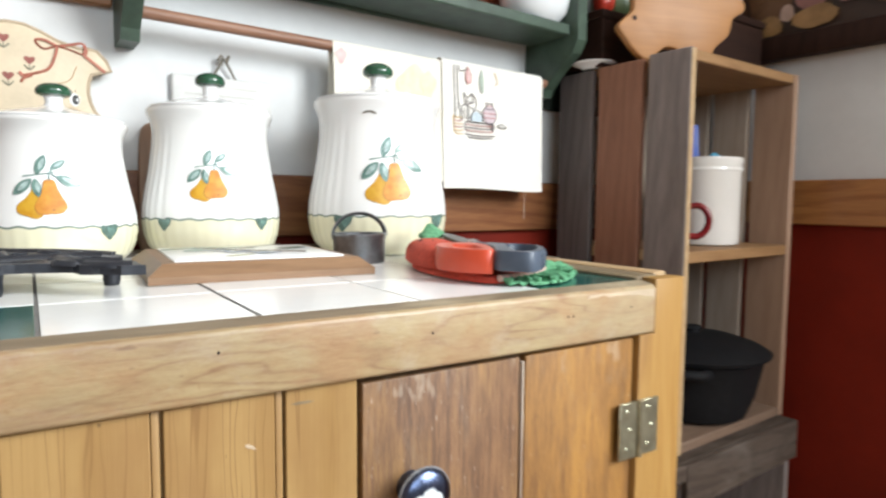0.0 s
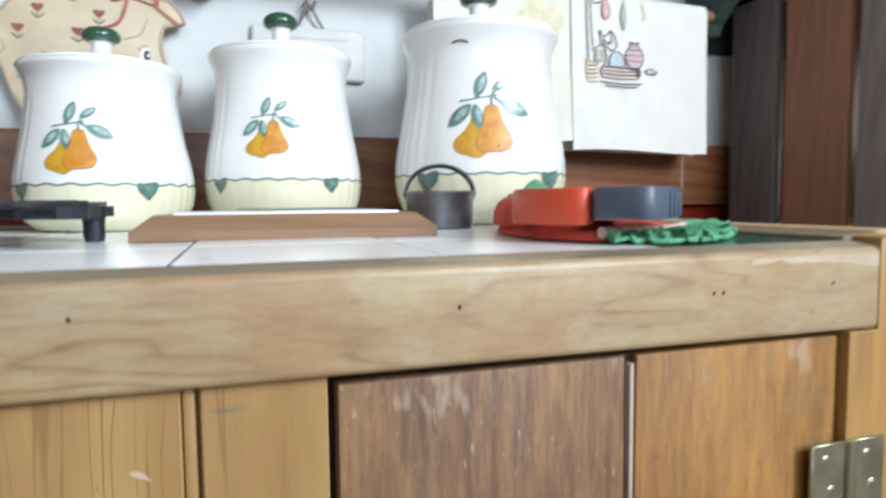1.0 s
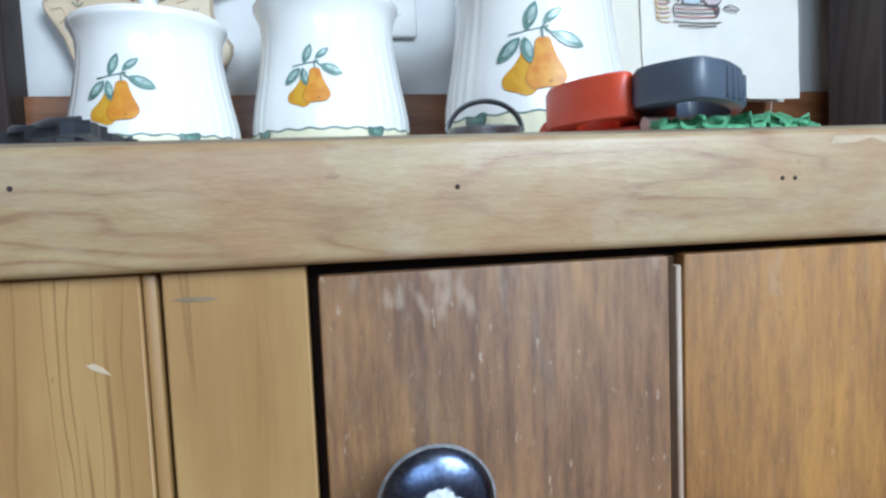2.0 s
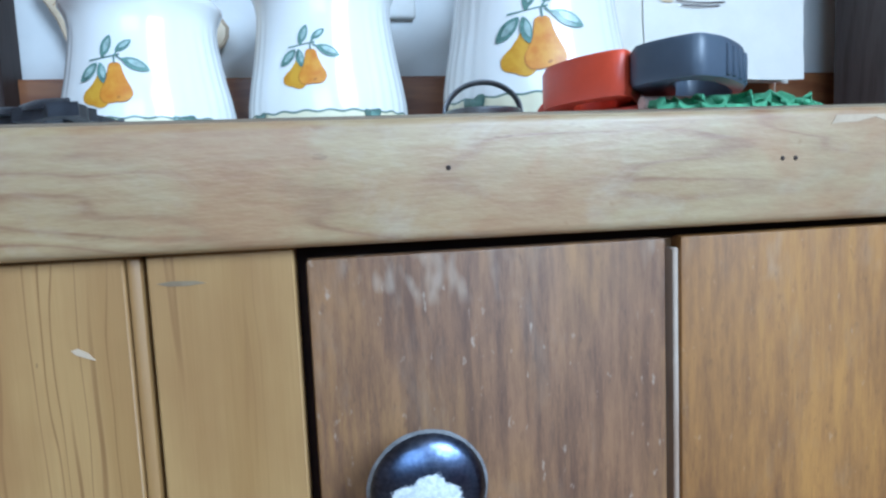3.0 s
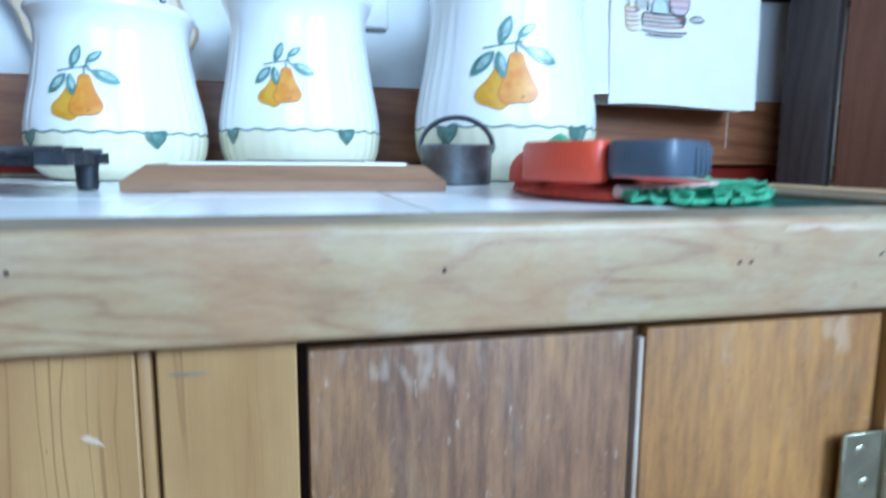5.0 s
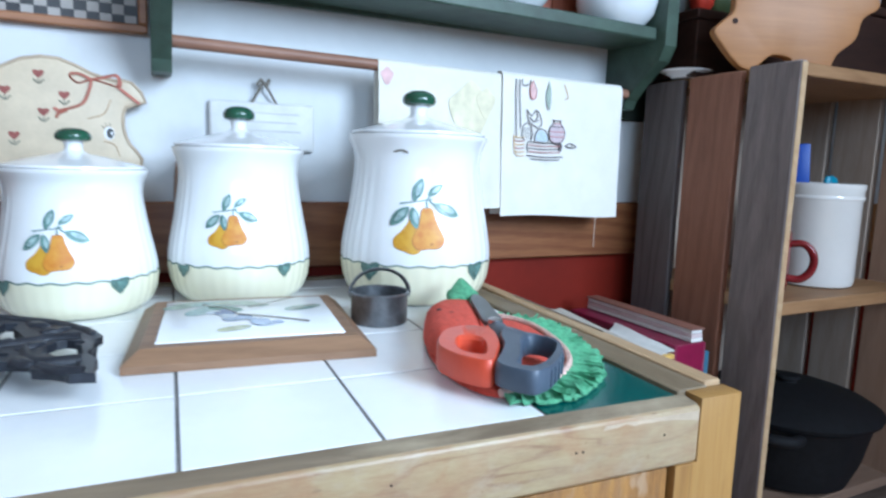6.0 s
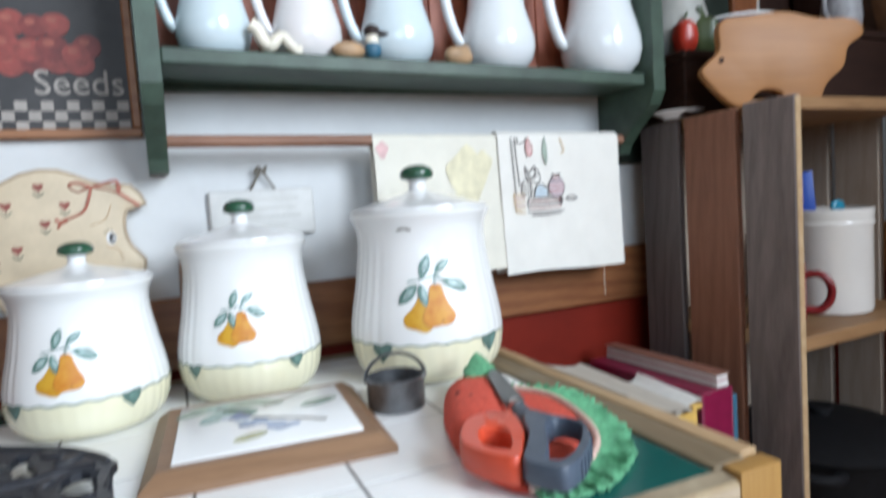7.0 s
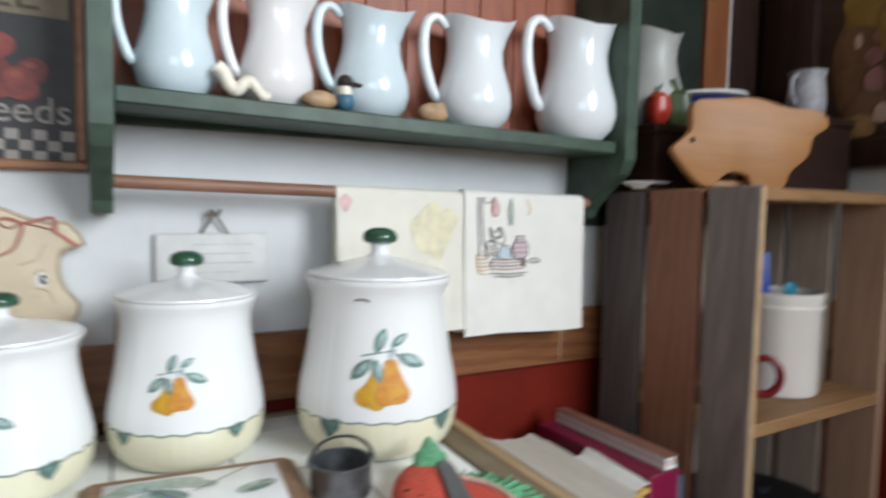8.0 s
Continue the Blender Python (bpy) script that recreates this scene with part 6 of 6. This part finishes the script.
stool_top = 0.575
solid("low_bench", joined(box(0.012, 0.325, 0.2, 0.505, 0.55, stool_top, 0.002), box(0.02, 0.05, 0.21, 0.5, 0, 0.55), box(0.285, 0.315, 0.21, 0.5, 0, 0.55)), SHADED_BOARD, Matrix(), "low grey wooden bench holding the books", "bench", smooth=False)
book(0.211, 0.268, 0.480, stool_top, 0.8345, 0.055, BOOK_MAROON, "thick magenta hardback cookbook standing on the bench", 0)
note = thing("book", pose(0.2425, 0.272, 0.8348, 0, 0, CA), "narrow white book with a russet cover lying on the cookbook", "book", "books beside the counter")
for k in range(3):
    part("leaves", box(0.0006 * k, 0.0205, 0.0008 * k, 0.206, 0.0002 + 0.0055 * k, 0.0055 * (k + 1) - 0.0004, 0.0006), (PAPER, PINK_PAGE, PAPER)[k], note, "white pages")
part("cover", box(-0.001, 0.0215, -0.002, 0.209, 0.0166, 0.0186, 0.0007), TAN_COVER, note, "thin russet cover")
book(0.270, 0.285, 0.44, stool_top, 0.815, 0.022, BOOK_BLUE, "blue hardback book standing beside the cookbook", 0)
for k, (x, zt, thick) in enumerate(((0.120, 0.816, 0.040), (0.164, 0.820, 0.042))):
    mg = thing("magazine", pose(x, 0.262 + 0.004 * k, stool_top, 0, -1.0, CA), "stack of white paper magazines standing beside the counter", "magazine", "magazines beside the counter")
    h = zt - stool_top
    for g in range(4):
        part("leaves", box(thick * g / 4 + 0.0004, thick * (g + 1) / 4 - 0.0004, 0.003, 0.20 - 0.006 * g, 0, h - 0.003 * ((g * 2 + k) % 3), 0.0008), SHADE_PAPER, mg)
    part("spine", box(0, thick, 0.0, 0.0028, 0, h - 0.004, 0.0008), BOOK_YELLOW if k == 1 else BOOK_BLUE, mg)
    part("lettering", box(thick * 0.3, thick * 0.7, -0.0006, 0.0, h - 0.05, h - 0.02), PAPER, mg)


def sheet_of(w, d, curl, seed, n=14):
    """A thin sheet of paper with a soft sag and a curled side."""
    sv, sf = [], []
    for i in range(n + 1):
        for j in range(n + 1):
            u, v = i / n, j / n
            sv.append((w * u, d * v, 0.003 * math.sin(3.1 * u) + 0.0025 * noise.noise((u * 2.5, v * 2.5, seed)) + curl * u ** 3 * (0.4 + 0.6 * v)))
    for i in range(n):
        sf += [(i * (n + 1) + j, (i + 1) * (n + 1) + j, (i + 1) * (n + 1) + j + 1, i * (n + 1) + j + 1) for j in range(n)]
    bm = shape(sv, sf)
    bmesh.ops.solidify(bm, geom=list(bm.faces), thickness=0.0010)
    return bm


paper = thing("newspaper", pose(0, 0, 0), "newspaper pages, toned grey for shade, propped between the counter edge and the magazines", "paper")


def draped(a, b, c, d, sag, seed, n=16):
    """A limp page between four corners, sagging in the middle, with a slightly torn far edge."""
    a, b, c, d = (Vector(p) for p in (a, b, c, d))
    sv, sf = [], []
    for i in range(n + 1):
        for j in range(n + 1):
            u, w = i / n, j / n
            p = a.lerp(d, u).lerp(b.lerp(c, u), w)
            torn = 0.004 * noise.noise((u * 9, seed, 0)) * w ** 3
            sv.append((p.x, p.y + torn, p.z - sag * math.sin(math.pi * u) + 0.003 * noise.noise((u * 3, w * 3, seed)) * u * (1 - u) * 4))
    for i in range(n):
        sf += [(i * (n + 1) + j, (i + 1) * (n + 1) + j, (i + 1) * (n + 1) + j + 1, i * (n + 1) + j + 1) for j in range(n)]
    bm = shape(sv, sf)
    bmesh.ops.solidify(bm, geom=list(bm.faces), thickness=0.0008)
    return bm


part("page", draped((-0.0035, 0.150, 0.9045), (-0.0002, 0.318, 0.9045), (0.130, 0.398, 0.860), (0.176, 0.250, 0.829), 0.007, 8.0), SHADE_PAPER, paper, "page propped on the counter edge")
part("page", moved(sheet_of(0.070, 0.170, 0.007, 3.0), pose(0.118, 0.262, 0.8225, 0, 0, CA)), SHADE_PAPER, paper)
leaflet = thing("paper_sheet", pose(0.176, 0.258, 0.8285, 0, 0, 3), "white leaflet with a curled edge lying by the books", "paper")
part("page", sheet_of(0.026, 0.105, 0.013, 5.0), PAPER, leaflet)
part("coloured_end", box(0.004, 0.020, -0.006, 0.0015, -0.004, 0.0015, 0.0005), BOOK_YELLOW, leaflet, "orange printed end")

# ---- on top of the crate ----
pg = thing("cutting_board", pose(0.306, 0.345, CT, 0, 0, -25), "honey-coloured pig-shaped wooden board standing on the crate", "board")
po = ring_outline([(0.006, 0.052), (0.018, 0.066), (0.031, 0.080), (0.034, 0.116), (0.075, 0.122), (0.120, 0.124), (0.165, 0.113), (0.205, 0.110), (0.222, 0.101), (0.224, 0.086), (0.205, 0.072), (0.198, 0.046), (0.176, 0.026), (0.168, 0.008), (0.160, 0.002), (0.122, 0.004), (0.112, 0.018), (0.088, 0.022), (0.070, 0.008), (0.062, 0.002), (0.048, 0.004), (0.034, 0.016), (0.018, 0.034)], 4)
part("board", slab(po, 0.018, 0.003), PIG_WOOD, pg)
part("peg_hole", moved(lathe([(0, 0.0006), (0.0035, 0.0004), (0.004, 0)], 12), pose(0.033, 0, 0.065, 90)), DARK_WOOD, pg)
part("base_block", box(0.07, 0.15, 0.018, 0.06, 0.0, 0.012, 0.001), PIG_WOOD, pg)
solid("saucer", lathe([(0, 0), (0.02, 0), (0.022, 0.003), (0.037, 0.009), (0.038, 0.011), (0.034, 0.0105), (0.02, 0.005), (0, 0.004)], 40, close=False), PITCHER, pose(0.350, 0.425, CT), "small white saucer on the crate top", "saucer")
lowbox = thing("wooden_box", pose(0.335, 0.395, CT + 0.0005), "dark brown wooden box standing on the crate", "box")
part("body", box(0, 0.185, 0, 0.128, 0, 0.080, 0.002), DARK_WOOD, lowbox)
part("lid", box(-0.003, 0.188, -0.003, 0.130, 0.0805, 0.094, 0.002), DARK_WOOD, lowbox)
BOX = CT + 0.0945
tallbox = thing("wooden_box", pose(0.535, 0.335, CT + 0.0005), "tall dark brown wooden box standing on the crate", "box")
part("body", box(0, 0.19, 0, 0.185, 0, 0.108, 0.002), DARK_WOOD, tallbox)
part("lid", box(-0.003, 0.193, -0.003, 0.187, 0.1085, 0.122, 0.002), DARK_WOOD, tallbox)
tomato = thing("tomato", pose(0.369, 0.424, BOX) @ Matrix.Diagonal((0.74, 0.74, 1.12, 1)), "red glazed ornamental tomato on the dark box", "ornament")
part("fruit", lathe([(0, 0), (0.014, 0.001), (0.023, 0.011), (0.0255, 0.024), (0.022, 0.038), (0.011, 0.045), (0, 0.042)], 32, lambda a, r, z: r * (1 + 0.03 * math.cos(5 * a)), False), TOMATO, tomato)
part("stalk", tube([(0, 0, 0.041), (0.003, 0, 0.050), (0.008, 0, 0.056)], 0.003, 8), PEPPER, tomato)
pepper = thing("pepper", pose(0.412, 0.426, BOX), "dark green ornamental pepper on the dark box", "ornament")
part("fruit", lathe([(0, 0), (0.012, 0.001), (0.019, 0.012), (0.022, 0.034), (0.020, 0.050), (0.010, 0.058), (0, 0.054)], 32, lambda a, r, z: r * (1 + 0.08 * math.cos(4 * a)), False), PEPPER, pepper)
part("stalk", tube([(0, 0, 0.053), (-0.010, 0, 0.066), (-0.012, 0, 0.074)], 0.0055, 8), PEPPER, pepper)
pitcher(0.402, 0.472, BOX, 0, 0.95, "white ironstone pitcher in the corner, coloured grey for the shade", SHADED_IRONSTONE)
bowl = thing("bowl", pose(0.500, 0.450, BOX) @ Matrix.Diagonal((1.1, 1.1, 1.0, 1)), "blue enamel bowl with a wide white rim", "bowl")
part("body", lathe([(0, 0), (0.022, 0), (0.026, 0.003), (0.040, 0.030), (0.046, 0.054), (0.042, 0.054), (0.036, 0.032), (0.022, 0.008), (0, 0.008)], 40, close=False), BLUE_TOOL, bowl)
part("rim", lathe([(0.043, 0.0545), (0.060, 0.056), (0.062, 0.058), (0.061, 0.061), (0.056, 0.062), (0.042, 0.058)], 48, close=False), PITCHER, bowl, "wide white enamel rim")
jug = thing("jug", pose(0.662, 0.378, CT + 0.1225) @ Matrix.Diagonal((0.7, 0.7, 0.9, 1)), "small white jug on the tall box, coloured grey for its shade", "jug")
part("body", lathe([(0, 0), (0.034, 0), (0.040, 0.006), (0.043, 0.03), (0.040, 0.058), (0.037, 0.074), (0.041, 0.088), (0.039, 0.088), (0.034, 0.074), (0.037, 0.05), (0.036, 0.01), (0, 0.008)], 40, close=False), JUG_SHADED, jug)
part("handle", tube([(-0.036, 0, 0.078), (-0.056, 0, 0.07), (-0.058, 0, 0.045), (-0.042, 0, 0.028)], 0.005, 10), JUG_SHADED, jug)

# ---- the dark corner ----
# The board's dark green holds the shade of the corner.
part("green_board", box(0.308, 0.574, WALL - 0.012, WALL - 0.001, 1.132, 1.80, 0.001), SHADED_GREEN, shelf, "green board beside the shelf, coloured darker for the shade")
# Casing and bead are darker than their paint, to hold the corner's shade.
structure("trim", box(0.576, 0.636, WALL - 0.02, WALL, 1.0, HIGH - 0.001, 0.002), ORANGE_TRIM, "orange brown stained corner casing")
structure("trim", box(0.637, 0.645, WALL - 0.016, WALL, 1.0, HIGH - 0.001), GREY_INK, "narrow white bead, coloured grey for the corner's shade")
structure("trim", box(0.646, EAST - 0.001, WALL - 0.014, WALL, 1.0, HIGH - 0.001, 0.001), DARK_PANEL, "dark brown wooden corner panel")
pic = thing("framed_picture", pose(EAST - 0.0005, 0, 0), "large dark framed painting with roses and golden tones", "picture")
PY0, PY1, PZ0, PZ1 = -0.42, 0.505, 1.236, 1.90
part("canvas", box(-0.012, 0, PY0 + 0.03, PY1 - 0.03, PZ0 + 0.03, PZ1 - 0.03), ART_DARK, pic, "dark brown painted canvas", False)
for a, b_, c, d in ((PY0, PY1, PZ0, PZ0 + 0.045), (PY0, PY1, PZ1 - 0.045, PZ1), (PY0, PY0 + 0.045, PZ0 + 0.045, PZ1 - 0.045), (PY1 - 0.10, PY1, PZ0 + 0.045, PZ1 - 0.045)):
    part("frame_bar", box(-0.03, 0, a, b_, c, d, 0.006, 2), DARK_PANEL, pic)


def blotch(y, z, ry, rz, mat, layer, seed):
    out = [(y + ry * math.cos(a) * (1 + 0.22 * noise.noise((math.cos(a) * 2, math.sin(a) * 2, seed))), z + rz * math.sin(a) * (1 + 0.22 * noise.noise((math.sin(a) * 2, seed, math.cos(a))))) for a in [2 * math.pi * i / 28 for i in range(28)]]
    bm = slab(out, 0.0006)
    for v in bm.verts:
        v.co = (-0.0123 - 0.0004 * layer + v.co.y * -1, v.co.x, v.co.z)
    part("painted_shape", bm, mat, pic)


forms = ((0.33, 1.41, 0.050, 0.115, ART_BROWN), (0.325, 1.50, 0.045, 0.045, ART_GOLD), (0.335, 1.435, 0.034, 0.035, ART_BROWN), (0.340, 1.443, 0.006, 0.012, ART_PINK), (0.314, 1.415, 0.014, 0.015, ART_ROSE), (0.305, 1.446, 0.012, 0.012, ART_ROSE), (0.310, 1.377, 0.017, 0.020, ART_ROSE), (0.352, 1.375, 0.016, 0.026, ART_BROWN),
         (0.336, 1.303, 0.034, 0.020, ART_TAN), (0.345, 1.330, 0.016, 0.011, ART_BROWN), (0.296, 1.322, 0.013, 0.016, ART_PINK), (0.27, 1.46, 0.040, 0.050, ART_GOLD), (0.265, 1.39, 0.030, 0.035, ART_BROWN), (0.250, 1.345, 0.030, 0.026, ART_ROSE), (0.245, 1.305, 0.040, 0.020, ART_TAN),
         (0.18, 1.36, 0.045, 0.040, ART_ROSE), (0.12, 1.33, 0.045, 0.030, ART_BROWN), (0.18, 1.44, 0.05, 0.06, ART_GOLD), (0.03, 1.36, 0.05, 0.05, ART_ROSE), (-0.08, 1.38, 0.06, 0.06, ART_BROWN), (0.05, 1.5, 0.08, 0.08, ART_GOLD))
for k, (y, z, ry, rz, mt) in enumerate(forms):
    blotch(y, z, ry, rz, mt, k, k * 1.7)
